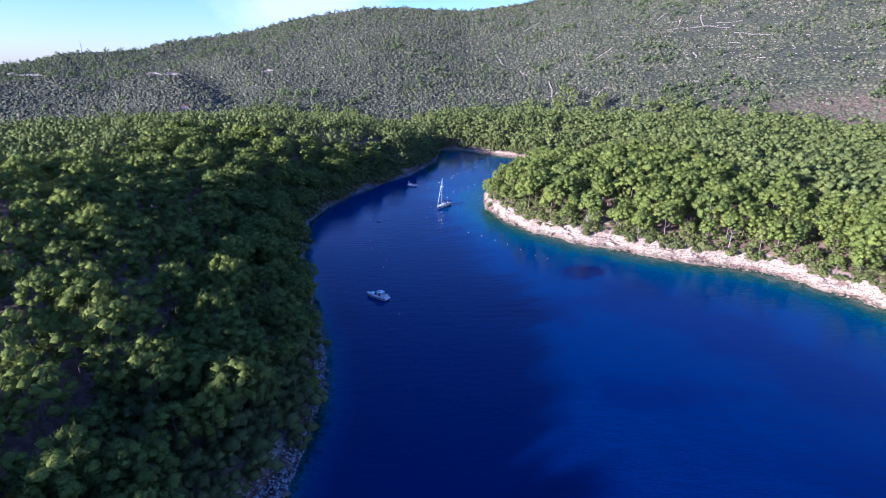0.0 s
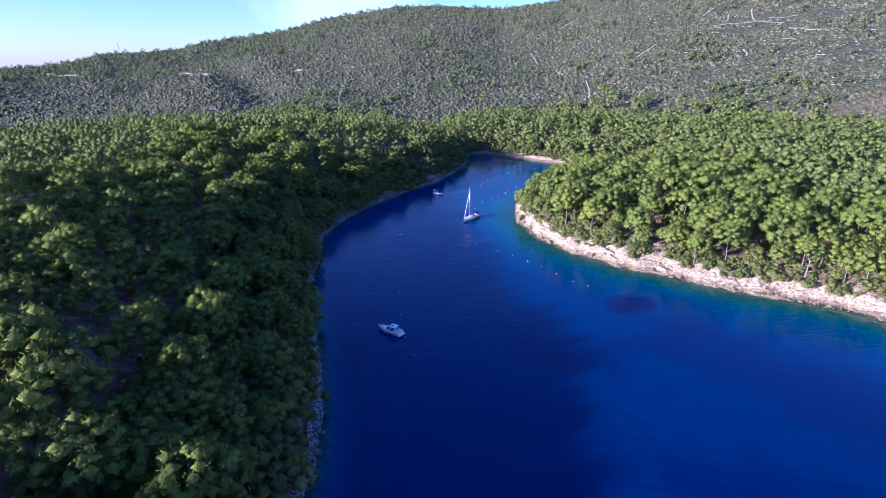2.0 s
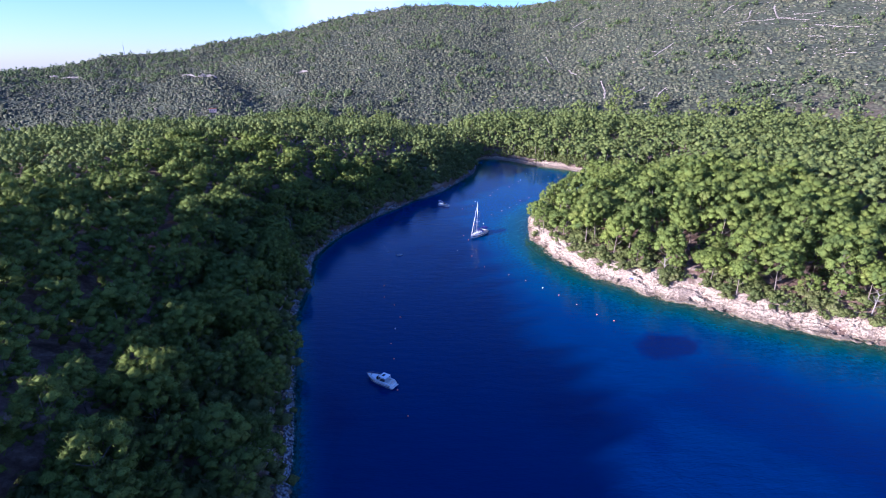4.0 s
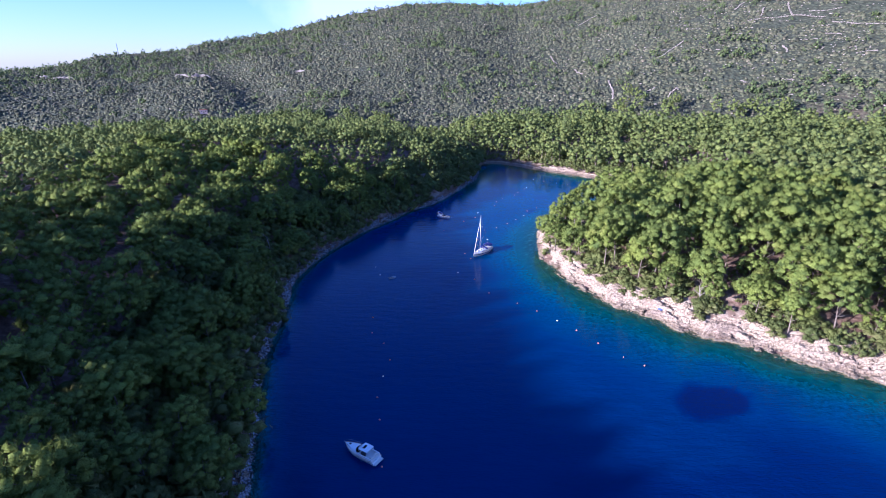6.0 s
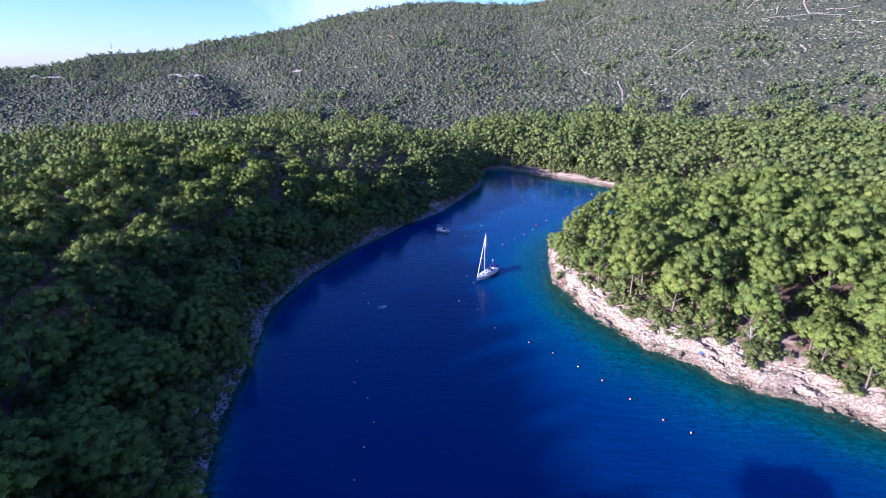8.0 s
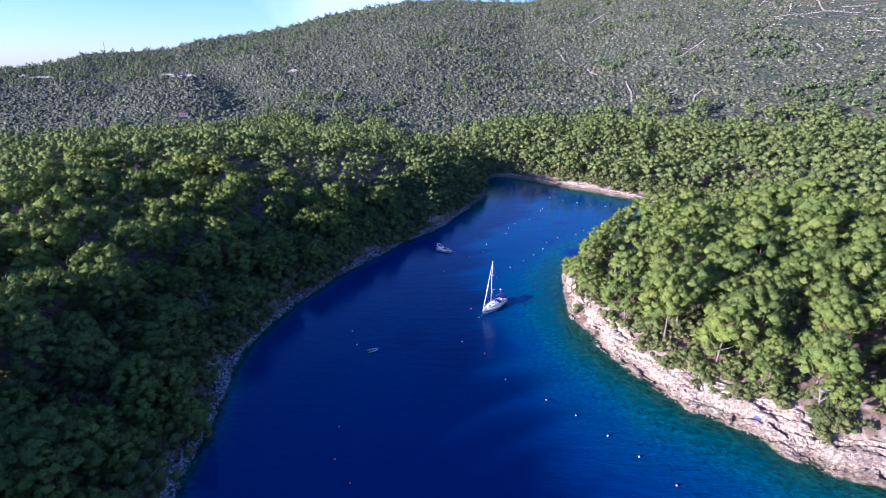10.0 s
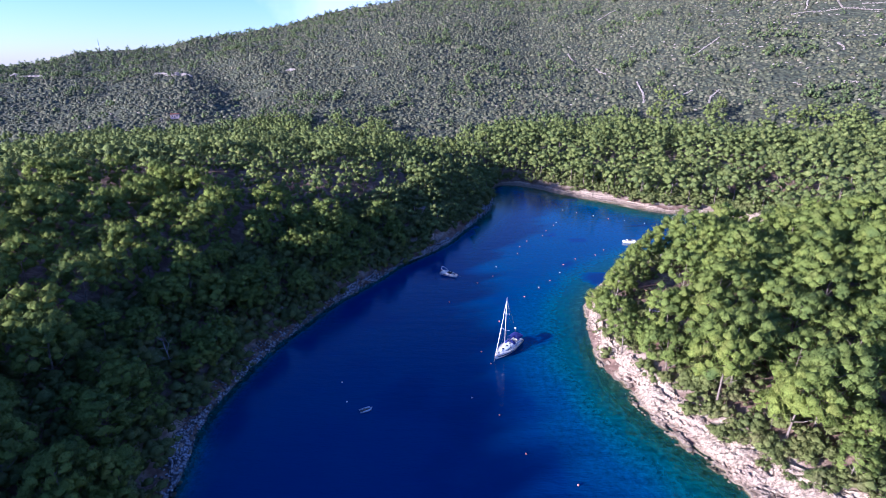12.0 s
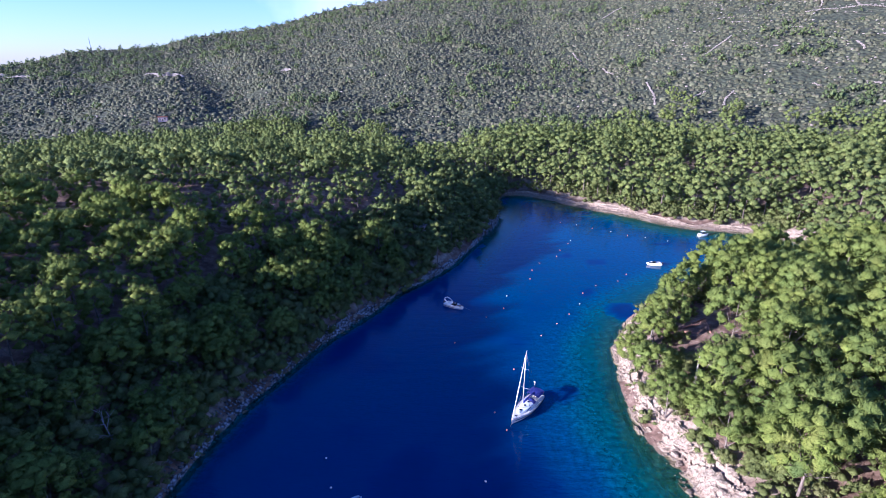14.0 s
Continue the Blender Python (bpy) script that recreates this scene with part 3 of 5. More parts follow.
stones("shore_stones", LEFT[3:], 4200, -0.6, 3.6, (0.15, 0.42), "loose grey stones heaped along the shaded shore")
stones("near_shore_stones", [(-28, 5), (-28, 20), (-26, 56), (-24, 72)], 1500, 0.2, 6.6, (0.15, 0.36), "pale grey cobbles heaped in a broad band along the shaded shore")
stones("beach_stones", HEAD[4:], 1300, -0.6, 5.5, (0.15, 0.45), "pale loose stones on the beach", LIMESTONE)
stones("bank_stones", RIGHT[7:30], 1100, -1.5, 8.5, (0.15, 0.45), "broken pale limestone lying on the ledges", LIMESTONE)


# ---- pines ----
bm = bmesh.new()
bmesh.ops.create_icosphere(bm, subdivisions=1, radius=1)
me = bpy.data.meshes.new("ball")
bm.to_mesh(me)
bm.free()
BALL = shape_of(me)
OCTA = (np.array([(1, 0, 0), (0, 1, 0), (-1, 0, 0), (0, -1, 0), (0, 0, 1), (0, 0, -1)], float),
        np.array([(0, 1, 4), (1, 2, 4), (2, 3, 4), (3, 0, 4), (1, 0, 5), (2, 1, 5), (3, 2, 5), (0, 3, 5)]))


def crown(rng, R, H0, H1, clumps, tufts, size, blob, core=BALL):
    """Needle tufts round many small clumps, with corners, normals and faces as arrays."""
    BALL_V, BALL_F = core
    deep = H1 - H0
    lobes = []
    spin = rng.uniform(0, 6.28)
    for low, out_, count in ((0.25, 0.6, 4), (0.6, 0.45, 3), (0.85, 0.1, 1)):
        for k in range(count):
            a = spin + low * 7 + 6.283 * k / count + rng.uniform(-0.5, 0.5)
            lobes.append((R * out_ * math.cos(a), R * out_ * math.sin(a), H0 + deep * low, R * 0.4))
    L = np.array(lobes)
    # directions evenly over the crown, pushed out where a bough carries more needles
    k = np.arange(clumps) + 0.5
    dz = 1 - 1.62 * k / clumps
    a = 2.39996 * k + spin + rng.uniform(-0.45, 0.45, clumps)
    d = np.stack([np.sqrt(1 - dz * dz) * np.cos(a), np.sqrt(1 - dz * dz) * np.sin(a), dz + rng.uniform(-0.12, 0.12, clumps)], 1)
    d /= np.linalg.norm(d, axis=1, keepdims=True)
    boughs = rng.normal(size=(9, 3)) * (1, 1, 0.7)
    boughs /= np.linalg.norm(boughs, axis=1, keepdims=True)
    swell = np.max(d @ boughs.T, axis=1)
    reach = 0.55 + 0.42 * np.clip((swell - 0.6) / 0.35, 0, 1) + rng.uniform(-0.10, 0.08, clumps)
    c = d * reach[:, None] * (R, R, 0.52 * deep) + (0, 0, H0 + 0.50 * deep)
    br = blob * rng.uniform(0.6, 1.35, clumps)
    mid = np.array([0, 0, H0 + 0.35 * (H1 - H0)])
    cc, bb = np.repeat(c, tufts, 0), np.repeat(br, tufts)
    n = len(cc)
    d = rng.normal(size=(n, 3))
    d[:, 2] += 0.35
    d /= np.linalg.norm(d, axis=1, keepdims=True)
    p = cc + d * (bb * rng.uniform(0.70, 1.20, n))[:, None] * (1, 1, 0.82)
    out = (p - mid) / (np.linalg.norm(p - mid, axis=1, keepdims=True) + 1e-6)
    face = d + 0.42 * rng.normal(size=(n, 3))
    face /= np.linalg.norm(face, axis=1, keepdims=True)
    t1 = d * 0.5 + (0, 0, 0.9) + 0.4 * rng.normal(size=(n, 3))
    t1 -= face * (t1 * face).sum(1, keepdims=True)
    t1 /= np.linalg.norm(t1, axis=1, keepdims=True)
    t2 = np.cross(face, t1)
    sz = (size * rng.uniform(0.6, 1.35, n))[:, None]
    V = np.stack([p + 1.7 * t1 * sz, p - 0.7 * t1 * sz + 0.30 * t2 * sz, p - 0.6 * t1 * sz - 0.32 * t2 * sz], 1).reshape(-1, 3)
    N = 0.85 * d + 0.55 * out + 0.12 * rng.normal(size=(n, 3))
    N = np.repeat(N / np.linalg.norm(N, axis=1, keepdims=True), 3, 0)
    jit = BALL_V[None] * rng.uniform(0.60, 0.98, (clumps, len(BALL_V), 1))
    V2 = (c[:, None] + jit * br[:, None, None] * (1, 1, 0.82)).reshape(-1, 3)
    o2 = (c - mid) / (np.linalg.norm(c - mid, axis=1, keepdims=True) + 1e-6)
    N2 = 0.9 * BALL_V[None] + 0.5 * o2[:, None]
    N2 = (N2 / np.linalg.norm(N2, axis=2, keepdims=True)).reshape(-1, 3)
    F = np.arange(3 * n).reshape(-1, 3)
    F2 = (BALL_F[None] + 3 * n + (np.arange(clumps) * len(BALL_V))[:, None, None]).reshape(-1, 3)
    return np.r_[V, V2], np.r_[N, N2], np.r_[F, F2], L


def pine_trunk(rng, lobes, H0, H1, rad, sides_=7, limbs=6):
    bm = bmesh.new()
    lean = rng.uniform(-0.7, 0.7, 2)
    top = H0 + 0.7 * (H1 - H0)

    def on(h):
        q = h / top
        return Vector((lean[0] * math.sin(q * 2.2) * q, lean[1] * math.sin(q * 2.6) * q, h))
    hs = np.linspace(-0.6, top, 7)
    tube(bm, [on(h) for h in hs], [rad * (1.25 if k == 0 else 1 - 0.8 * k / 6) for k in range(7)], sides_)
    for lb in lobes[:limbs]:
        h = max(H0 * 0.75, lb[2] - 0.9 * math.hypot(lb[0], lb[1]))
        h = min(h, top * 0.95)
        p0, p2 = on(h), Vector(lb[:3])
        tube(bm, [p0, p0.lerp(p2, 0.5) + Vector((0, 0, -0.25)), p2], [rad * 0.42, rad * 0.28, rad * 0.1], 5)
    me = bpy.data.meshes.new("trunk")
    bmesh.ops.recalc_face_normals(bm, faces=bm.faces)
    bm.to_mesh(me)
    bm.free()
    me.materials.append(BARK)
    return me


rng = np.random.default_rng(5)
PINES = []
for k in range(9):
    R, H1 = rng.uniform(3.8, 5.3), rng.uniform(10.5, 14.2)
    H0 = H1 * rng.uniform(0.12, 0.36)
    V, N, F, L = crown(rng, R, H0, H1, 62, 27, 0.27, 1.04, OCTA)
    me = mesh_np("crown", V, F, N)
    me.materials.append(NEEDLES)
    tree = thing("pine_tree", Matrix(), "green Aleppo pine with a rounded clumpy crown", "tree", "pines on the shore slopes")
    part("crown", me, NEEDLES, tree)
    part("trunk", pine_trunk(rng, L, H0, H1, 0.2), BARK, tree, "grey-brown bare trunk with forking limbs")
    PINES.append(tree)

MID = [crown(rng, rng.uniform(3.6, 5.2), 1.4, rng.uniform(10.5, 14.0), 38, 20, 0.35, 1.28, OCTA) for _ in range(8)]
FAR = [crown(rng, rng.uniform(3.6, 5.2), 1.6, rng.uniform(9.0, 13.0), 13, 6, 0.52, 1.6, OCTA) for _ in range(8)]


def wood_spots(x0, x1, y0, y1, gap, rng):
    xs, ys = np.meshgrid(np.arange(x0, x1, gap), np.arange(y0, y1, gap), indexing="ij")
    x = (xs + (np.arange(xs.shape[1]) % 2 * gap / 2)[None] + rng.uniform(-0.42, 0.42, xs.shape) * gap).ravel()
    y = (ys + rng.uniform(-0.42, 0.42, xs.shape) * gap).ravel()
    return x, y


tx, ty = wood_spots(-330, 380, -60, 720, 8.0, rng)
d = shore_distance(tx, ty)
left, head = sides(tx, ty)
wide, up = bank(tx, ty)
th = land(tx, ty, d)
edge_of_wood = 485 + 190 * fbm(tx / 75, ty / 75, 4, 78, 0.65) + 45 * step(0, 200, tx)
away = np.hypot(tx - 4, ty - 70)
margin = wide + np.where(left > 0.5, np.where(ty < 80, 2.6, -0.6), np.where(ty > 274, -0.2, np.where(ty > 238, -4.2, -2.4))) + rng.uniform(0, 2.2, len(tx)) * (left < 0.5)
bear = np.abs(np.degrees(np.arctan2(tx - 4, ty + 40)))
keep = (d > margin) & (away < edge_of_wood) & (rng.random(len(tx)) < 0.985) & (th > 0.8) & ((bear < np.where(tx < 0, 56, 52)) | ((tx > -150) & (tx < 0)))
# a small clearing on the point, and the shelters' plots
for cx, cy, cr in ((121, 334, 9.5), (129, 345, 10), (59.5, 256, 7.2), (-6.5, 355, 4.5), (64, 264, 7.5), (69, 276, 8), (70, 284, 6.5)):
    keep &= np.hypot(tx - cx, ty - cy) > cr
tx, ty, th, d, left = tx[keep], ty[keep], th[keep], d[keep], left[keep]
scale = (0.55 + 0.85 * rng.beta(1.6, 1.5, len(tx))) * np.where(left > 0.5, 0.97, 1.16) * (1 - 0.2 * (d < 11))
turn = rng.uniform(0, 6.283, len(tx))

single = np.zeros(len(tx), bool)
rank_l = np.where((left > 0.5) & (ty > 45) & (ty < 330), d, 999)
rank_r = np.where((left < 0.5) & (ty > 125) & (ty < 300), d, 999)
single[np.argsort(rank_l)[:150]] = True
single[np.argsort(rank_r)[:150]] = True
for k, i in enumerate(np.nonzero(single)[0]):
    m = pose(tx[i], ty[i], th[i] - 0.1, 0, 0, math.degrees(turn[i])) @ Matrix.Scale(scale[i], 4)
    tree = PINES[k] if k < len(PINES) else copy_thing(PINES[k % len(PINES)], m)
    tree.matrix_basis = m

near = (~single) & (((tx > -140) & (tx < 20) & (ty > -10) & (ty < 330)) | ((tx > 40) & (tx < 165) & (ty > 120) & (ty < 335)))


def canopy(name, shapes, which, parent, leaves=NEEDLES):
    """A stretch of wood as one mesh of crowns."""
    vs, ns, fs, base = [], [], [], 0
    kind = np.arange(len(tx)) % len(shapes)
    for j, (V, N, F, L) in enumerate(shapes):
        idx = np.nonzero(which & (kind == j))[0]
        c, s_ = np.cos(turn[idx])[:, None], np.sin(turn[idx])[:, None]

        def spin(a):
            return np.stack([a[None, :, 0] * c - a[None, :, 1] * s_, a[None, :, 0] * s_ + a[None, :, 1] * c, np.broadcast_to(a[None, :, 2], (len(idx), len(a)))], -1)
        q = spin(V) * scale[idx][:, None, None] + np.stack([tx[idx], ty[idx], th[idx]], 1)[:, None]
        vs.append(q.reshape(-1, 3))
        ns.append(spin(N).reshape(-1, 3))
        fs.append((F[None] + (base + np.arange(len(idx)) * len(V))[:, None, None]).reshape(-1, 3))
        base += len(idx) * len(V)
    ob = part(name, mesh_np(name, np.concatenate(vs), np.concatenate(fs), np.concatenate(ns)), leaves, parent)
    return tagged(ob, kind="stuff")


def trunks(name, which, parent):
    a = np.linspace(0, 6.283, 6)[:-1]
    rings = [np.stack([np.cos(a) * q + o, np.sin(a) * q + o * 0.6, np.full(5, h)], 1) for q, h, o in ((0.26, -0.5, 0), (0.19, 3.0, 0.15), (0.09, 7.0, -0.1))]
    V = np.concatenate(rings)
    F = np.array([(5 * r0 + k, 5 * r0 + (k + 1) % 5, 5 * r0 + 5 + (k + 1) % 5, 5 * r0 + 5 + k) for r0 in (0, 1) for k in range(5)])
    idx = np.nonzero(which)[0]
    V, F = joined(name, [(V, F)], np.stack([tx[idx], ty[idx], th[idx]], 1), turn[idx], scale[idx], np.zeros(len(idx), int))
    return tagged(part(name, mesh_np(name, V, F), BARK, parent), kind="stuff")


wood = thing("pine_wood", Matrix(), "dense green pine wood covering the slopes round the bay", "wood", kind="stuff")
canopy("crowns", MID, near, wood)
canopy("far_crowns", FAR, ~near & ~single, wood, FAR_NEEDLES)
trunks("trunks", ~single & (d < 60), wood)
print("pines", len(tx), "near", near.sum(), "far", (~near & ~single).sum())


# ---- scrub ----
def shrub_shape(rng, tufts, size, clumps=14, blob=0.36):
    V, N, F, L = crown(rng, 0.75, 0.0, 1.0, clumps, tufts, size, blob, OCTA)
    return V, N, F


rng = np.random.default_rng(8)
SHRUBS = []
for k in range(4):
    V, N, F = shrub_shape(rng, 22, 0.12)
    me = mesh_np("leaves", V, F, N)
    me.materials.append(COAST_SHRUB)
    bush = thing("shrub", Matrix(), "low grey-green coastal shrub growing between the rocks", "shrub", "shrubs along the bank")
    part("leaves", me, COAST_SHRUB, bush)
    for q in range(3):
        a = q * 2.1 + k
        part("stem", tube(bmesh.new(), [(0, 0, -0.2), (0.2 * math.cos(a), 0.2 * math.sin(a), 0.3), (0.45 * math.cos(a), 0.45 * math.sin(a), 0.6)], [0.05, 0.035, 0.015], 5), BARK, bush)
    SHRUBS.append(bush)
spots, off = scatter_along(RIGHT[7:30], 270, rng, 6.0, 19.0)
zs = land(spots[:, 0], spots[:, 1], None, False)
for k, ((bx, by), bz) in enumerate(zip(spots, zs)):
    r0 = rng.uniform(1.1, 3.2)
    m = pose(bx, by, bz, 0, 0, rng.uniform(0, 360)) @ Matrix.Diagonal((r0, r0, r0 * rng.uniform(0.65, 1.0), 1))
    bush = SHRUBS[k] if k < 4 else copy_thing(SHRUBS[k % 4], m)
    bush.matrix_basis = m

# undergrowth below the pines
ux, uy = wood_spots(-120, 170, 30, 460, 3.2, rng)
d2 = shore_distance(ux, uy)
wide, up = bank(ux, uy)
ul, uh = sides(ux, uy)
ok = (d2 > wide - np.where(ul > 0.5, 0.5, np.where((uy > 240) & (uh < 0.5), 3.0, 0.9))) & (d2 < 34) & (rng.random(len(ux)) < 0.9) & ((fbm(ux / 9, uy / 9, 2, 97) > -0.25) | ((ul > 0.5) | (uh > 0.5)) & (d2 > wide + 1.5))
for cx, cy, cr in ((59, 254, 4.5), (65, 267, 4.5), (70, 279, 6)):
    ok &= np.hypot(ux - cx, uy - cy) > cr
ux, uy, ul, uh, d2 = ux[ok], uy[ok], ul[ok], uh[ok], d2[ok]
low = [shrub_shape(rng, 9, 0.12, 7, 0.42) for _ in range(5)]
big = rng.uniform(1.0, 2.8, len(ux)) * (1 + 0.9 * (ul > 0.5) + 0.5 * (uh > 0.5))
V, F = joined("undergrowth", [(v, f) for v, n, f in low], np.stack([ux, uy, land(ux, uy)], 1), rng.uniform(0, 6.28, len(ux)), big, rng.integers(0, 5, len(ux)))
tagged(part("undergrowth", mesh_np("undergrowth", V, F), COAST_SHRUB), "dull green undergrowth beneath the pines", "shrubs", kind="stuff")

# ends of the dry-stone walls and terraces on the hills
WALLS = [((168, 872), (170, 827)), ((185, 788), (189, 755)), ((208, 703), (195, 643)), ((287, 750), (328, 790)), ((246, 623), (265, 647)), ((245, 1025), (289, 1066)), ((231, 645), (245, 659)),
         ((493, 849), (470, 795)), ((424, 817), (471, 798)), ((471, 798), (494, 766)), ((490, 745), (515, 704)), ((449, 640), (466, 634)), ((404, 614), (411, 606)), ((359, 615), (368, 609)),
         ((409, 702), (400, 680)), ((442, 821), (463, 849)), ((435, 878), (462, 901)), ((492, 797), (521, 778)), ((380, 772), (392, 767)), ((464, 716), (475, 703)), ((325, 631), (330, 626))]


def wall_gap(x, y):
    """Metres to the nearest wall."""
    out = np.full(len(x), 1e9)
    for a, c in np.array(WALLS, float):
        q = np.clip(((x - a[0]) * (c - a)[0] + (y - a[1]) * (c - a)[1]) / ((c - a) ** 2).sum(), 0, 1)
        out = np.minimum(out, np.hypot(x - a[0] - q * (c - a)[0], y - a[1] - q * (c - a)[1]))
    return out


# maquis over the hills
n = 68000
away = 400 + 930 * rng.uniform(0, 1, n) ** 0.85
bear = np.radians(rng.uniform(-46, 52, n))
hx, hy = 4 + away * np.sin(bear), 70 + away * np.cos(bear)
bare = fbm(hx / 55, hy / 26, 4, 91)
stony = step(15, 36, np.degrees(bear)) * step(620, 860, away)
edge_of_wood = 485 + 190 * fbm(hx / 75, hy / 75, 4, 78, 0.65) + 45 * step(0, 200, hx)
ok = (away > edge_of_wood - 25) & (bare < 0.55 - 0.45 * stony)
hx, hy, away, bare = hx[ok], hy[ok], away[ok], bare[ok]
hz = land(hx, hy)
ok = (hz > 1.0) & (wall_gap(hx, hy) > 2.6)
hx, hy, hz, away = hx[ok], hy[ok], hz[ok], away[ok]
dome = []
for k in range(6):
    a = np.linspace(0, 6.283, 5)[:-1] + rng.uniform(-0.3, 0.3, 4)
    q = rng.uniform(0.8, 1.2, 4)
    v = np.vstack([np.stack([np.cos(a) * q, np.sin(a) * q, rng.uniform(-0.7, -0.4, 4)], 1), np.stack([np.cos(a + 0.4) * q * 0.86, np.sin(a + 0.4) * q * 0.86, rng.uniform(0.3, 0.6, 4)], 1), [[rng.uniform(-0.2, 0.2), rng.uniform(-0.2, 0.2), rng.uniform(0.75, 0.95)]]])
    f = np.array([(i + 4, (i + 1) % 4 + 4, 8) for i in range(4)] + [(i, (i + 1) % 4, i + 4) for i in range(4)] + [((i + 1) % 4, (i + 1) % 4 + 4, i + 4) for i in range(4)])
    dome.append((v, f))
lit = [np.stack([v[:, 0], v[:, 1], v[:, 2] + 0.9], 1) for v, f in dome]
lit = [(v / np.linalg.norm(v, axis=1, keepdims=True), f) for v, (_, f) in zip(lit, dome)]
spin_, kind_ = rng.uniform(0, 6.28, len(hx)), rng.integers(0, 6, len(hx))
big = rng.uniform(0.7, 1.4, len(hx)) * (1 + 1.2 * rng.random(len(hx)) ** 4) * (0.85 + away / 1700)
V, F = joined("maquis", dome, np.stack([hx, hy, hz], 1), spin_, big, kind_)
N, _ = joined("maquis", lit, np.zeros((len(hx), 3)), spin_, np.ones(len(hx)), kind_)
tagged(part("maquis", mesh_np("maquis", V, F, N), SHRUB), "dark grey-green maquis scrub covering the hillside", "scrub", kind="stuff")

# pines standing among the scrub
n = 8500
away = 500 + 800 * rng.uniform(0, 1, n)
bear = np.radians(rng.uniform(-48, 58, n))
tx, ty = 4 + away * np.sin(bear), 70 + away * np.cos(bear)
clump = fbm(tx / 75, ty / 60, 3, 101)
ok = (clump > 0.24) | (rng.random(n) < 0.09) | ((away > 1090) & (rng.random(n) < 0.75)) | ((np.degrees(bear) < -6) & (away > 930) & (rng.random(n) < 0.4))
tx, ty = tx[ok], ty[ok]
th = land(tx, ty) - 1.0
ok = (th > 0.5) & (wall_gap(tx, ty) > 6)
tx, ty, th = tx[ok], ty[ok], th[ok]
scale, turn = rng.uniform(0.6, 1.25, len(tx)), rng.uniform(0, 6.28, len(tx))
TINY = [crown(rng, 3.2, 1.0, rng.uniform(7.0, 9.0), 5, 4, 1.0, 1.7, OCTA) for _ in range(5)]
hill_pines = thing("hillside_pines", Matrix(), "scattered lighter green pines among the hillside scrub", "wood", kind="stuff")
canopy("crowns", TINY, np.ones(len(tx), bool), hill_pines, HILL_NEEDLES)
print("hill pines", len(tx), "maquis", len(hx))


# ---- stone on the hills ----
rng = np.random.default_rng(15)
n = 90000
away = 560 + 620 * rng.uniform(0, 1, n)
bear = rng.uniform(-40, 54, n)
sx, sy = 4 + away * np.sin(np.radians(bear)), 70 + away * np.cos(np.radians(bear))
sz = land(sx, sy)
stony = step(10, 34, bear) * step(600, 800, away)
patch = fbm(sx / 40, sy / 40, 3, 111)
terrace = np.abs(np.mod(sz + 2.5 * fbm(sx / 60, sy / 60, 2, 113), 8.5) - 1.0) < 0.55
ok = (terrace & (patch > 0.25 - 0.30 * stony) & (rng.random(n) < 0.06 + 0.60 * stony)) | (rng.random(n) < 0.008 + 0.03 * stony)
ok &= sz > 12
sx, sy, sz = sx[ok], sy[ok], sz[ok]
V, F = joined("hill_stones", small, np.stack([sx, sy, sz + 0.5], 1), rng.uniform(0, 6.28, len(sx)), rng.uniform(0.5, 1.6, len(sx)), rng.integers(0, 6, len(sx)))
tagged(part("hill_stones", mesh_np("hill_stones", V, F, smooth=False), HILL_STONE), "bare pale limestone terraces and loose rocks on the hillside", "rocks", kind="stuff")
print("hill stones", len(sx))

for a, c in WALLS:
    a, c = np.array(a, float), np.array(c, float)
    long = np.linalg.norm(c - a)
    k = int(long * 3.6)
    q = rng.uniform(0, 1, k)
    side = np.array([-(c - a)[1], (c - a)[0]]) / long
    p = a + (c - a) * q[:, None] + side * (1.2 * np.sin(q * 5 + long)[:, None] + rng.normal(0, 0.45, (k, 1)))
    V, F = joined("wall", small, np.c_[p, land(p[:, 0], p[:, 1]) + rng.uniform(0.3, 1.3, k)], rng.uniform(0, 6.28, k), rng.uniform(0.4, 0.85, k), rng.integers(0, 6, k))
    tagged(part("dry_stone_wall", mesh_np("wall", V, F, smooth=False), HILL_STONE), "tumbled pale dry-stone wall running up the scrubby hillside", "stone wall", "dry-stone walls")

# low cliffs in the scrub
for cx, cy, long, up in ((-353, 850, 40, 4.5), (-385, 872, 22, 3.5), (-204, 860, 16, 3.5), (-600, 915, 50, 4), (-640, 930, 26, 4)):
    us = np.linspace(-0.5, 0.5, 40)
    px = cx + us * long
    py = cy + 3 * fbm(px / 9, px * 0 + cy, 3, 5)
    top = up * (0.45 + 0.55 * np.abs(fbm(px / 6, px * 0 + 3, 3, 8))) * (1 - (2 * us) ** 4)
    rows = []
    for j in range(7):
        q = j / 6
        z0 = land(px, py)
        jit = 0.8 * fbm(px / 2.5, px * 0 + j * 3, 3, 12)
        rows.append(np.stack([px, py + 2.5 * q + jit, z0 - 1.5 + (top + 1.5) * (1 - (1 - q) ** 1.6) + 1.0], 1))
    V = np.stack(rows, 1).reshape(-1, 3)
    ob = part("cliff", mesh_np("cliff", V, grid_faces(40, 7), smooth=False), HILL_STONE)
    tagged(ob, "small pale limestone cliff standing out of the scrub", "cliff", "cliffs on the hillside")


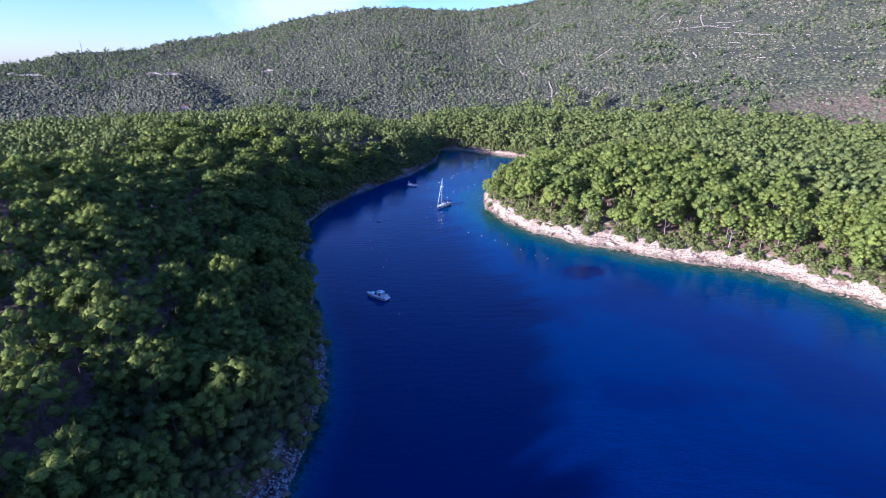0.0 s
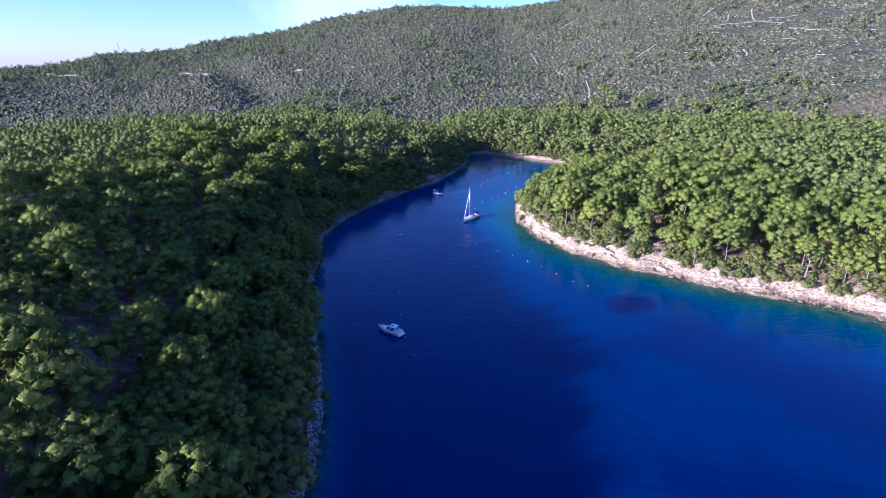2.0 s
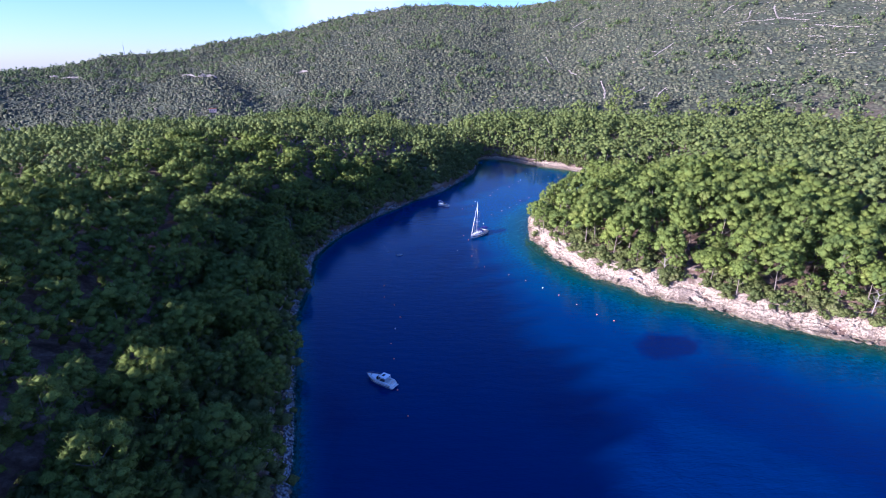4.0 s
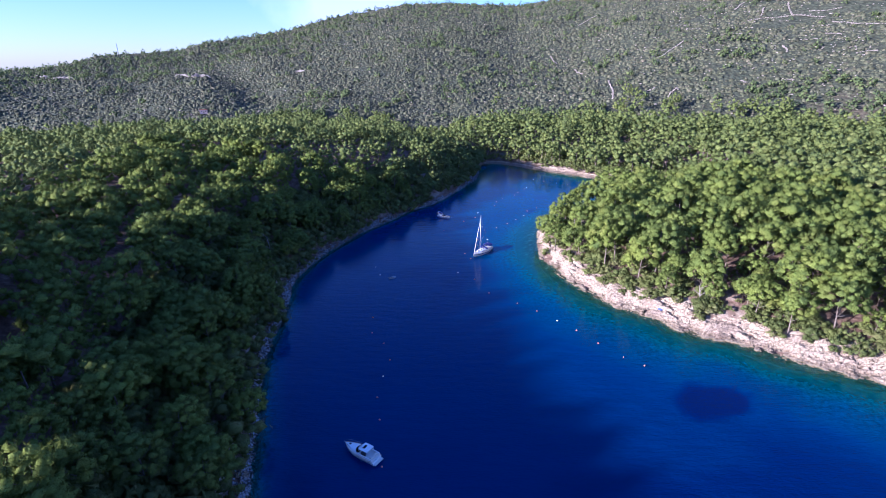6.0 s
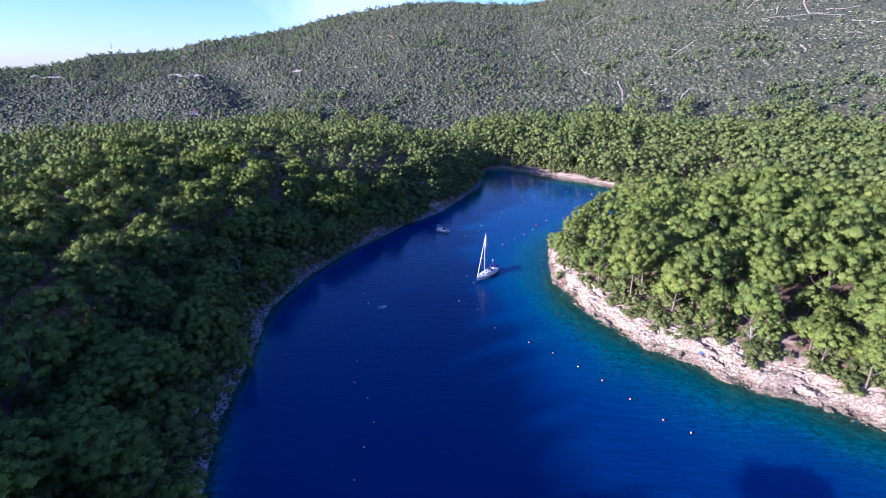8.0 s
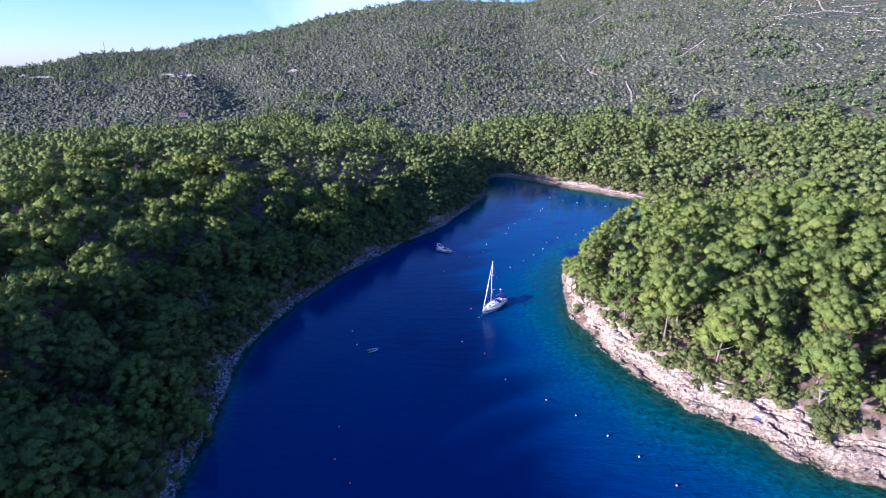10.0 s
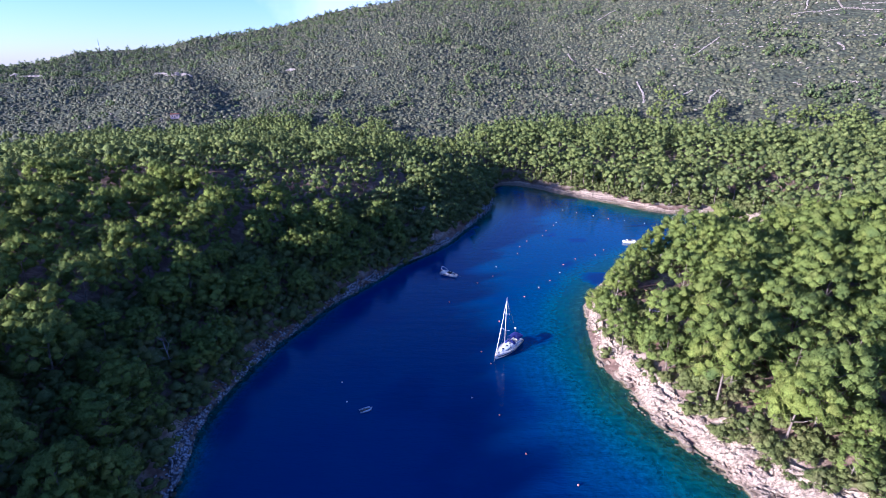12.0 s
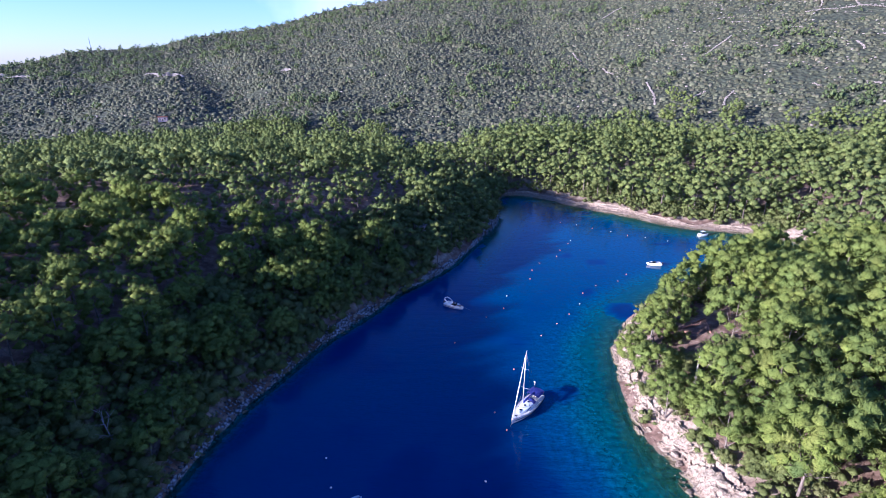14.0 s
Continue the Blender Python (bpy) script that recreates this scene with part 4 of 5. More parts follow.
# ---- boats ----
def hull_lines(L, B, free, draft, stern=0.8, fine=2.2, stations=15, ring=7, rake=0.08, sheer=0.22):
    rows, edge_pts = [], []
    for i in range(stations):
        u = i / (stations - 1)
        half = B / 2 * (stern + (1 - stern) * math.sin(min(u / 0.42, 1) * math.pi / 2))
        if u > 0.42:
            half *= max(1 - ((u - 0.42) / 0.58) ** fine, 0.012)
        top = free * (1 + sheer * max(u - 0.2, 0) ** 1.5)
        keel = -draft * (1 - u ** 5)
        row = []
        for j in range(-ring, ring + 1):
            a = abs(j) / ring
            y = half * math.sin(a * math.pi / 2) ** 0.65 * (1 if j > 0 else -1)
            z = keel + (top - keel) * a ** 1.7
            x = -L / 2 + u * L * (1 - rake) + rake * L * u * (0.35 + 0.65 * a)
            row.append((x, y if j else 0.0, z))
        rows.append(row)
        edge_pts.append((row[-1][0], half, top))
    return rows, edge_pts


def boat_hull(boat, L, B, free, draft, paint, deck_paint, stripe=None, rail=0.05, **shape):
    """Hull, deck, rubbing strake and boot stripe under a boat. Gives the line of the deck edge."""
    rows, edge_pts = hull_lines(L, B, free, draft, **shape)
    bm = bmesh.new()
    vs = lattice(bm, rows)
    bm.faces.new(vs[0])
    part("hull", bm, paint, boat)
    bm = bmesh.new()
    lattice(bm, [[(x, half * q * 0.985, z - 0.03 + 0.05 * B * (1 - q * q) * 0.4) for q in (-1, -0.6, -0.2, 0.2, 0.6, 1)] for x, half, z in edge_pts])
    part("deck", bm, deck_paint, boat)
    bm = bmesh.new()
    for sgn in (-1, 1):
        tube(bm, [(x, sgn * half, z + 0.01) for x, half, z in edge_pts], rail, 6)
    part("toe_rail", bm, TEAK if stripe else paint, boat)
    if stripe:
        bm = bmesh.new()
        for sgn in (-1, 1):
            lattice(bm, [[(r[k][0], r[k][1] + sgn * 0.012, r[k][2]) for k in ((-2, -3) if sgn > 0 else (1, 2))] for r in rows[:-1]])
        part("hull_stripe", bm, stripe, boat)
    return edge_pts


def yacht(m):
    boat = thing("sailing_yacht", m, "white sailing yacht with blue canvas moored at a buoy", "sailing boat")
    L, B = 12.4, 3.9
    e = boat_hull(boat, L, B, 1.15, 0.55, GELCOAT, DECK, NAVY, 0.04, stern=0.72, fine=2.0)
    bm = bmesh.new()
    tops = [(-2.0, 1.15, 1.62), (-0.4, 1.2, 1.75), (1.2, 1.05, 1.72), (2.6, 0.75, 1.62), (3.6, 0.35, 1.45)]
    lattice(bm, [[(x, -w * 1.08, 1.12), (x, -w, z - 0.08), (x, -w * 0.85, z), (x, 0, z + 0.05), (x, w * 0.85, z), (x, w, z - 0.08), (x, w * 1.08, 1.12)] for x, w, z in tops])
    cabin = part("cabin_trunk", bm, GELCOAT, boat)
    for sgn in (-1, 1):
        part("cabin_window", box(bmesh.new(), 0.3, sgn * 1.19, 1.45, 2.4, 0.05, 0.16, bev=0.02), TINTED, cabin)
    for hx, s_ in ((0.4, 0.5), (2.3, 0.55), (-1.1, 0.45)):
        part("deck_hatch", box(bmesh.new(), hx, 0, 1.78 if hx < 1 else 1.72, s_, s_, 0.06, bev=0.02), TINTED, cabin)
    part("fore_hatch", box(bmesh.new(), 4.3, 0, 1.33, 0.5, 0.5, 0.06, bev=0.02), TINTED, boat)
    # cockpit
    bm = box(bmesh.new(), -3.9, 0, 1.17, 3.0, 1.5, 0.05, bev=0.02)
    cock = part("cockpit", bm, TEAK, boat)
    for sgn in (-1, 1):
        part("cockpit_coaming", box(bmesh.new(), -3.8, sgn * 0.95, 1.32, 3.2, 0.16, 0.34, bev=0.05), GELCOAT, cock)
        part("cockpit_cushion", box(bmesh.new(), -3.7, sgn * 0.55, 1.27, 2.6, 0.5, 0.1, bev=0.04), CREAM, cock)
    bm = bmesh.new()
    tube(bm, [(-4.7, 0.45 * math.cos(a), 1.9 + 0.45 * math.sin(a)) for a in np.linspace(0, 6.283, 19)], 0.025, 6)
    wheel = part("steering_wheel", bm, STEEL, boat)
    part("pedestal", box(bmesh.new(), -4.55, 0, 1.5, 0.2, 0.25, 0.7, bev=0.04), GELCOAT, wheel)
    # sprayhood and awning
    def arched(x0, x1, w, z0, z1, sag):
        bm = bmesh.new()
        lattice(bm, [[(x, w * math.cos(a), z0 + (z1 - z0 - sag * (2 * q - 1) ** 2) * math.sin(a)) for a in np.linspace(0.12, math.pi - 0.12, 11)] for q, x in ((q, x0 + (x1 - x0) * q) for q in (0, 0.25, 0.5, 0.75, 1))])
        bmesh.ops.solidify(bm, geom=bm.faces[:], thickness=0.03)
        return bm
    part("sprayhood", arched(-2.5, -1.3, 1.25, 1.45, 2.35, 0.35), CANVAS, boat, "blue canvas sprayhood")
    aw = part("bimini", arched(-5.7, -2.6, 1.6, 2.55, 3.1, 0.15), CANVAS, boat, "blue canvas awning over the cockpit")
    for x in (-5.1, -3.0):
        for sgn in (-1, 1):
            part("awning_pole", rod((x + 0.4, sgn * 1.45, 1.15), (x, sgn * 1.43, 2.8), 0.022), STEEL, aw)
    # rig
    foot, head_ = (1.55, 0, 1.7), (1.35, 0, 16.0)
    mast = part("mast", tube(bmesh.new(), [foot, (1.5, 0, 9), head_], [0.10, 0.09, 0.07], 10), ALLOY, boat)
    part("wind_vane", box(bmesh.new(), 1.2, 0, 16.25, 0.5, 0.03, 0.12), BUOY_WHITE, mast)
    part("masthead_light", tube(bmesh.new(), [(1.35, 0, 15.9), (1.35, 0, 16.3)], 0.05, 8), GELCOAT, mast)
    for z0, w in ((7.0, 1.25), (11.8, 0.95)):
        part("spreader", tube(bmesh.new(), [(1.25, -w, z0 + 0.1), (1.5, 0, z0), (1.25, w, z0 + 0.1)], 0.045, 6), ALLOY, mast)
    boom = part("boom", tube(bmesh.new(), [(1.3, 0, 2.75), (-3.4, 0, 2.95)], 0.09, 8), ALLOY, boat)
    part("sail_cover", tube(bmesh.new(), [(1.2, 0, 3.1), (0.2, 0, 3.12), (-1.6, 0, 3.12), (-3.2, 0, 3.1)], [0.24, 0.22, 0.18, 0.1], 9), CANVAS, boom, "blue sail cover with the folded mainsail")
    part("furled_jib", tube(bmesh.new(), [(5.75, 0, 1.75), (3.7, 0, 8.2), (1.55, 0, 15.3)], [0.09, 0.10, 0.04], 8), SAILCLOTH, boat, "white headsail rolled round the forestay")
    part("furling_drum", tube(bmesh.new(), [(5.85, 0, 1.45), (5.78, 0, 1.68)], 0.13, 9), ALLOY, boat)
    for sgn in (-1, 1):
        part("shroud", tube(bmesh.new(), [(1.2, sgn * 1.75, 1.3), (1.25, sgn * 1.25, 7.1), (1.25, sgn * 0.95, 11.9), (1.35, 0, 15.8)], 0.022, 5), STEEL, boat)
        part("lower_shroud", rod((0.7, sgn * 1.72, 1.3), (1.45, 0, 7.0), 0.02, 5), STEEL, boat)
        part("backstay", tube(bmesh.new(), [(-5.9, sgn * 1.1, 1.2), (-3.2, 0, 6.0), (1.3, 0, 15.9)], 0.02, 5), STEEL, boat)
        bm = bmesh.new()
        for x, half, z in e[1:-2:2]:
            tube(bm, [(x, sgn * (half - 0.06), z), (x, sgn * (half - 0.06), z + 0.62)], 0.016, 5)
        for up in (0.34, 0.6):
            tube(bm, [(x, sgn * (half - 0.06), z + up) for x, half, z in e[1:-1]], 0.012, 4)
        part("guard_rail", bm, STEEL, boat)
    bm = bmesh.new()
    tube(bm, [(4.9, -0.75, 1.4), (4.9, -0.75, 2.0), (6.1, -0.12, 2.05), (6.1, 0.12, 2.05), (4.9, 0.75, 2.0), (4.9, 0.75, 1.4)], 0.022, 6)
    part("pulpit", bm, STEEL, boat)
    bm = bmesh.new()
    tube(bm, [(-4.9, -1.4, 1.2), (-4.9, -1.4, 1.85), (-6.0, -1.2, 1.85), (-6.0, 1.2, 1.85), (-4.9, 1.4, 1.85), (-4.9, 1.4, 1.2)], 0.022, 6)
    part("pushpit", bm, STEEL, boat)
    post = part("antenna_post", rod((-5.8, -1.2, 1.2), (-5.8, -1.2, 3.9), 0.035, 7), STEEL, boat)
    bm = bmesh.new()
    bmesh.ops.create_uvsphere(bm, u_segments=10, v_segments=6, radius=0.26, matrix=Matrix.Translation((-5.8, -1.2, 4.0)) @ Matrix.Diagonal((1, 1, 0.55, 1)))
    part("radome", bm, GELCOAT, post)
    part("stern_ladder", box(bmesh.new(), -6.24, 0, 0.75, 0.06, 0.5, 0.9, bev=0.02), STEEL, boat)
    part("liferaft", box(bmesh.new(), 3.1, 0, 1.72, 0.8, 0.55, 0.28, bev=0.08), GELCOAT, boat)
    bm = bmesh.new()
    tube(bm, [(6.1, 0.0, 1.35), (6.5, 0.15, 0.6), (7.1, 0.3, 0.15)], 0.025, 5)
    part("mooring_line", bm, ROPE, boat)
    return boat


def cruiser(m):
    boat = thing("motor_boat", m, "white cabin motor boat with a hard top, moored", "motor boat")
    e = boat_hull(boat, 8.4, 3.0, 0.95, 0.4, GELCOAT, DECK, NAVY, 0.05, stern=0.88, fine=2.4, sheer=0.45)
    bm = bmesh.new()
    tops = [(0.2, 1.1, 1.62), (1.2, 1.02, 1.5), (2.2, 0.75, 1.4), (3.1, 0.35, 1.3)]
    lattice(bm, [[(x, -w * 1.1, 1.05), (x, -w, z - 0.1), (x, -w * 0.8, z), (x, 0, z + 0.06), (x, w * 0.8, z), (x, w, z - 0.1), (x, w * 1.1, 1.05)] for x, w, z in tops])
    cab = part("cabin", bm, GELCOAT, boat)
    part("sun_pad", box(bmesh.new(), 1.7, 0, 1.53, 1.6, 1.1, 0.1, Matrix.Rotation(0.1, 4, "Y"), 0.05), CREAM, cab)
    part("deck_hatch", box(bmesh.new(), 2.75, 0, 1.42, 0.4, 0.4, 0.05, bev=0.02), TINTED, cab)
    bm = bmesh.new()
    lattice(bm, [[(x0 - 0.75 * q, y * (1 - 0.12 * q), 1.55 + 0.72 * q) for x0, y in ((-0.35, -1.25), (0.35, -1.1), (0.75, -0.6), (0.85, 0), (0.75, 0.6), (0.35, 1.1), (-0.35, 1.25))] for q in (0, 0.5, 1)])
    bmesh.ops.solidify(bm, geom=bm.faces[:], thickness=0.03)
    part("windscreen", bm, TINTED, boat)
    bm = box(bmesh.new(), -1.5, 0, 2.42, 2.2, 2.2, 0.1, bev=0.05)
    top = part("hard_top", bm, GELCOAT, boat)
    part("roof_hatch", box(bmesh.new(), -1.2, 0, 2.49, 0.55, 1.0, 0.04, bev=0.01), TINTED, top)
    for x in (-0.5, -2.4):
        for sgn in (-1, 1):
            part("roof_post", rod((x - 0.1, sgn * 1.2, 1.0), (x, sgn * 1.02, 2.4), 0.045), GELCOAT, top)
    well = part("cockpit", box(bmesh.new(), -2.3, 0, 1.0, 3.0, 2.1, 0.05, bev=0.02), DECK, boat)
    for sgn in (-1, 1):
        part("coaming", box(bmesh.new(), -2.0, sgn * 1.2, 1.2, 3.8, 0.2, 0.4, bev=0.06), GELCOAT, well)
    part("stern_seat", box(bmesh.new(), -3.35, 0, 1.25, 0.6, 1.9, 0.45, bev=0.08), CREAM, well)
    part("pilot_seat", box(bmesh.new(), -0.9, -0.5, 1.45, 0.5, 0.55, 0.8, bev=0.08), VINYL, well)
    part("side_seat", box(bmesh.new(), -1.3, 0.6, 1.25, 1.2, 0.55, 0.45, bev=0.08), VINYL, well)
    part("swim_platform", box(bmesh.new(), -4.5, 0, 0.45, 0.75, 2.5, 0.1, bev=0.04), DECK, boat)
    bm = bmesh.new()
    tube(bm, [(0.8, -1.25, 1.15), (1.0, -1.25, 1.6), (3.0, -0.72, 1.72), (4.15, 0, 1.8), (3.0, 0.72, 1.72), (1.0, 1.25, 1.6), (0.8, 1.25, 1.15)], 0.022, 6)
    part("bow_rail", bm, STEEL, boat)
    part("anchor_roller", box(bmesh.new(), 4.25, 0, 1.28, 0.5, 0.16, 0.1, bev=0.03), STEEL, boat)
    for sgn in (-1, 1):
        part("fender", tube(bmesh.new(), [(-1.5, sgn * 1.62, 0.25), (-1.5, sgn * 1.62, 0.85)], 0.11, 8), NAVY, boat)
    return boat


def bowrider(m, L=7.0, label="white open motor boat with a raked arch, moored", arch=True, canopy=False):
    boat = thing("motor_boat", m, label, "motor boat")
    B = L * 0.36
    boat_hull(boat, L, B, 0.8, 0.35, GELCOAT, GELCOAT, NAVY if arch else None, 0.06, stern=0.85, fine=2.3, sheer=0.4)
    k = L / 7.0
    well = part("cockpit", box(bmesh.new(), -0.9 * k, 0, 0.90, 3.6 * k, B * 0.68, 0.05, bev=0.02), DECK if arch else HYPALON, boat)
    part("bow_cushion", box(bmesh.new(), 1.9 * k, 0, 1.02, 1.3 * k, 0.9 * k, 0.12, bev=0.05), VINYL, well)
    for sgn in (-1, 1):
        part("seat", box(bmesh.new(), -0.4 * k, sgn * 0.5 * k, 1.15, 0.5, 0.5, 0.6, bev=0.08), VINYL, well)
        part("gunwale", box(bmesh.new(), -0.8 * k, sgn * B * 0.42, 1.0, 4.4 * k, 0.22, 0.26, bev=0.08), GELCOAT, well)
    part("stern_bench", box(bmesh.new(), -2.6 * k, 0, 1.05, 0.6, B * 0.66, 0.42, bev=0.08), CREAM, well)
    bm = bmesh.new()
    lattice(bm, [[(x0 * k - 0.4 * q, y * k * (1 - 0.1 * q), 0.95 + 0.55 * q) for x0, y in ((0.2, -1.05), (0.8, -0.85), (1.0, 0), (0.8, 0.85), (0.2, 1.05))] for q in (0, 1)])
    bmesh.ops.solidify(bm, geom=bm.faces[:], thickness=0.03)
    part("windscreen", bm, TINTED, boat)
    if arch:
        bm = bmesh.new()
        tube(bm, [(-0.9, -1.15, 0.95), (-2.0, -1.12, 1.9), (-3.1, -0.9, 2.5), (-3.35, 0, 2.62), (-3.1, 0.9, 2.5), (-2.0, 1.12, 1.9), (-0.9, 1.15, 0.95)], [0.09, 0.1, 0.1, 0.1, 0.1, 0.1, 0.09], 8)
        part("arch", bm, GELCOAT, boat)
        bm = bmesh.new()
        tube(bm, [(3.4, 0, 0.95), (4.6, 0.4, 0.4), (5.6, 0.8, 0.03)], 0.02, 5)
        part("mooring_line", bm, ROPE, boat)
    if canopy:
        top = part("canopy", box(bmesh.new(), -0.6 * k, 0, 2.15, 2.2 * k, B * 0.8, 0.08, bev=0.04), SAILCLOTH, boat)
        for x in (-1.5, 0.3):
            for sgn in (-1, 1):
                part("canopy_post", rod((x * k, sgn * B * 0.38, 0.95), (x * k, sgn * B * 0.36, 2.15), 0.03), STEEL, top)
    motor = part("outboard_motor", box(bmesh.new(), -L / 2 - 0.25, 0, 0.95, 0.5, 0.4, 0.75, bev=0.12), VINYL, boat)
    part("motor_leg", box(bmesh.new(), -L / 2 - 0.22, 0, 0.25, 0.22, 0.16, 0.9, bev=0.04), VINYL, motor)
    return boat


def dinghy(m):
    boat = thing("inflatable_dinghy", m, "small grey inflatable dinghy lying in the shade", "dinghy")
    bm = bmesh.new()
    tube(bm, [(-1.4, -0.55, 0.2), (0.5, -0.55, 0.2), (1.1, -0.38, 0.26), (1.4, 0, 0.32), (1.1, 0.38, 0.26), (0.5, 0.55, 0.2), (-1.4, 0.55, 0.2)], [0.13, 0.2, 0.2, 0.19, 0.2, 0.2, 0.13], 9)
    part("tube", bm, HYPALON, boat)
    part("floor", box(bmesh.new(), -0.2, 0, 0.1, 2.1, 0.8, 0.06), VINYL, boat)
    part("thwart", box(bmesh.new(), -0.3, 0, 0.34, 0.28, 0.95, 0.05, bev=0.02), WOOD, boat)
    part("transom", box(bmesh.new(), -1.2, 0, 0.25, 0.06, 0.8, 0.4, bev=0.02), WOOD, boat)
    return boat


def heading(bow, stern):
    return math.degrees(math.atan2(bow[1] - stern[1], bow[0] - stern[0]))


yacht(pose(21.6, 255.7, 0, 0, 0, heading((17.7, 250.7), (25.6, 260.6))))
cruiser(pose(-11.6, 141.5, 0, 0, 0, heading((-15.2, 143.85), (-8.0, 139.15))))
bowrider(pose(6.2, 307, 0, 0, 0, heading((9.4, 305), (3, 309))))
bowrider(pose(83.6, 342, 0, 0, 0, 172), 5.6, "small white open boat with dark seats moored near the point", False, False)
bowrider(pose(118.5, 376, 0, 0, 0, 15), 5.2, "small white boat with a pale canopy off the gravel beach", False, True)
dinghy(pose(-13.2, 230.5, 0, 0, 0, 27))


# ---- buoys ----
def buoy(paint, label):
    ob = thing("buoy", Matrix(), label, "buoy", "buoys on the bay")
    bm = bmesh.new()
    bmesh.ops.create_uvsphere(bm, u_segments=12, v_segments=8, radius=0.21, matrix=Matrix.Translation((0, 0, 0.12)) @ Matrix.Diagonal((1, 1, 0.95, 1)))
    for f in bm.faces:
        f.smooth = True
    part("float", bm, paint, ob)
    bm = bmesh.new()
    tube(bm, [(0.07 * math.cos(a), 0, 0.40 + 0.07 * math.sin(a)) for a in np.linspace(0, 6.283, 9)], 0.018, 5)
    part("eye", bm, STEEL, ob)
    part("collar", tube(bmesh.new(), [(0, 0, 0.31), (0, 0, 0.37)], 0.09, 8), VINYL, ob)
    return ob


red = buoy(BUOY_RED, "faded red round mooring buoy floating on the bay")
white = buoy(BUOY_WHITE, "whitish round buoy floating on the bay")
SPOTS = [(21, 217), (29.5, 209), (35, 203.5), (40, 197), (44.4, 191), (48.7, 183.8), (53.3, 176.5), (57.4, 172.4), (16.8, 228.8), (14.5, 255), (11, 235), (16.6, 249.2), (21, 272), (22, 306)]
SWIM = [(31, 289), (37, 296), (42, 302), (47, 309), (50, 317), (56, 323), (65, 327), (70, 333), (6, 285), (16, 300), (24, 315), (34, 329), (36, 337), (40, 344), (48, 351), (51, 358), (56, 366), (58, 370)]
INNER = [(59, 396), (66, 392), (72, 387), (79, 381.5), (85, 376.5), (92, 374), (100, 369)]
SHADE = [(-20.5, 241), (-18, 233.5), (-16.5, 200), (-15.5, 190.5), (-11.5, 184.5), (-9, 176), (-10, 168.5), (-10.5, 160), (-9, 152), (-7, 138), (-3.9, 128.2)]
used = set()
for k, (bx, by) in enumerate(SPOTS + SWIM + INNER + SHADE):
    src = white if (k % 7 == 3 or by > 360 and k % 2 or bx < -17) else red
    m = pose(bx, by, 0, 6 * math.sin(k * 2.1), 6 * math.cos(k * 1.3), 40 * k)
    ob = copy_thing(src, m) if src in used else src
    ob.matrix_basis = m
    used.add(src)


# ---- buildings and small things ----
def house(m, lx, ly, up, roof_paint, label, pitch=0.35):
    ob = thing("house", m, label, "house")
    t = 0.35
    for nm, bx in (("front_wall", (0, -ly / 2, up / 2, lx, t, up)), ("back_wall", (0, ly / 2, up / 2, lx, t, up)), ("side_wall", (-lx / 2 + t / 2, 0, up / 2, t, ly - t, up)), ("side_wall", (lx / 2 - t / 2, 0, up / 2, t, ly - t, up))):
        wall = part(nm, box(bmesh.new(), *bx[:2], bx[2] - 0.4, bx[3], bx[4], bx[5] + 0.8, bev=0.03), PLASTER, ob)
        if nm == "front_wall":
            for wx in (-lx * 0.28, lx * 0.28):
                w = part("window", box(bmesh.new(), wx, -ly / 2 - t / 2, up * 0.58, 1.0, 0.08, 1.2, bev=0.02), TINTED, wall)
            part("door", box(bmesh.new(), 0, -ly / 2 - t / 2, 1.0, 1.0, 0.1, 2.1, bev=0.02), WOOD, wall)
    for sgn in (-1, 1):
        bm = bmesh.new()
        over, rise = 0.4, pitch * (ly / 2 + 0.4)
        lattice(bm, [[(x, sgn * (ly / 2 + over), up - 0.1), (x, sgn * ly / 4, up - 0.1 + rise * 0.56), (x, 0, up - 0.1 + rise)] for x in np.linspace(-lx / 2 - over, lx / 2 + over, 12)])
        bmesh.ops.solidify(bm, geom=bm.faces[:], thickness=0.14)
        part("roof_slope", bm, roof_paint, ob)
    for sgn in (-1, 1):
        bm = bmesh.new()
        x = sgn * (lx / 2 - t / 2)
        vs = [bm.verts.new(p) for p in ((x, -ly / 2, up), (x, ly / 2, up), (x, 0, up + pitch * ly / 2))]
        bm.faces.new(vs)
        bmesh.ops.solidify(bm, geom=bm.faces[:], thickness=t * 0.9)
        part("gable", bm, PLASTER, ob)
    return ob


def at(x, y):
    return float(land(np.array([x]), np.array([y]))[0])


house(pose(-256, 639, at(-256, 639) + 1.2, 0, 0, 20), 7.5, 5.0, 3.4, TILES, "small pink plastered house with a tiled roof on the scrubby hillside")
house(pose(-7, 356, at(-7, 356) + 0.3, 0, 0, -50), 5.5, 4.0, 2.4, GREY_ROOF, "small hut with a grey roof hidden among shaded pines", 0.22)

house(pose(63.2, 260.5, at(63.2, 260.5) + 0.1, 0, 0, -27), 3.4, 2.6, 2.1, WOOD, "small pale stone hut with a brown roof in a clearing", 0.15)


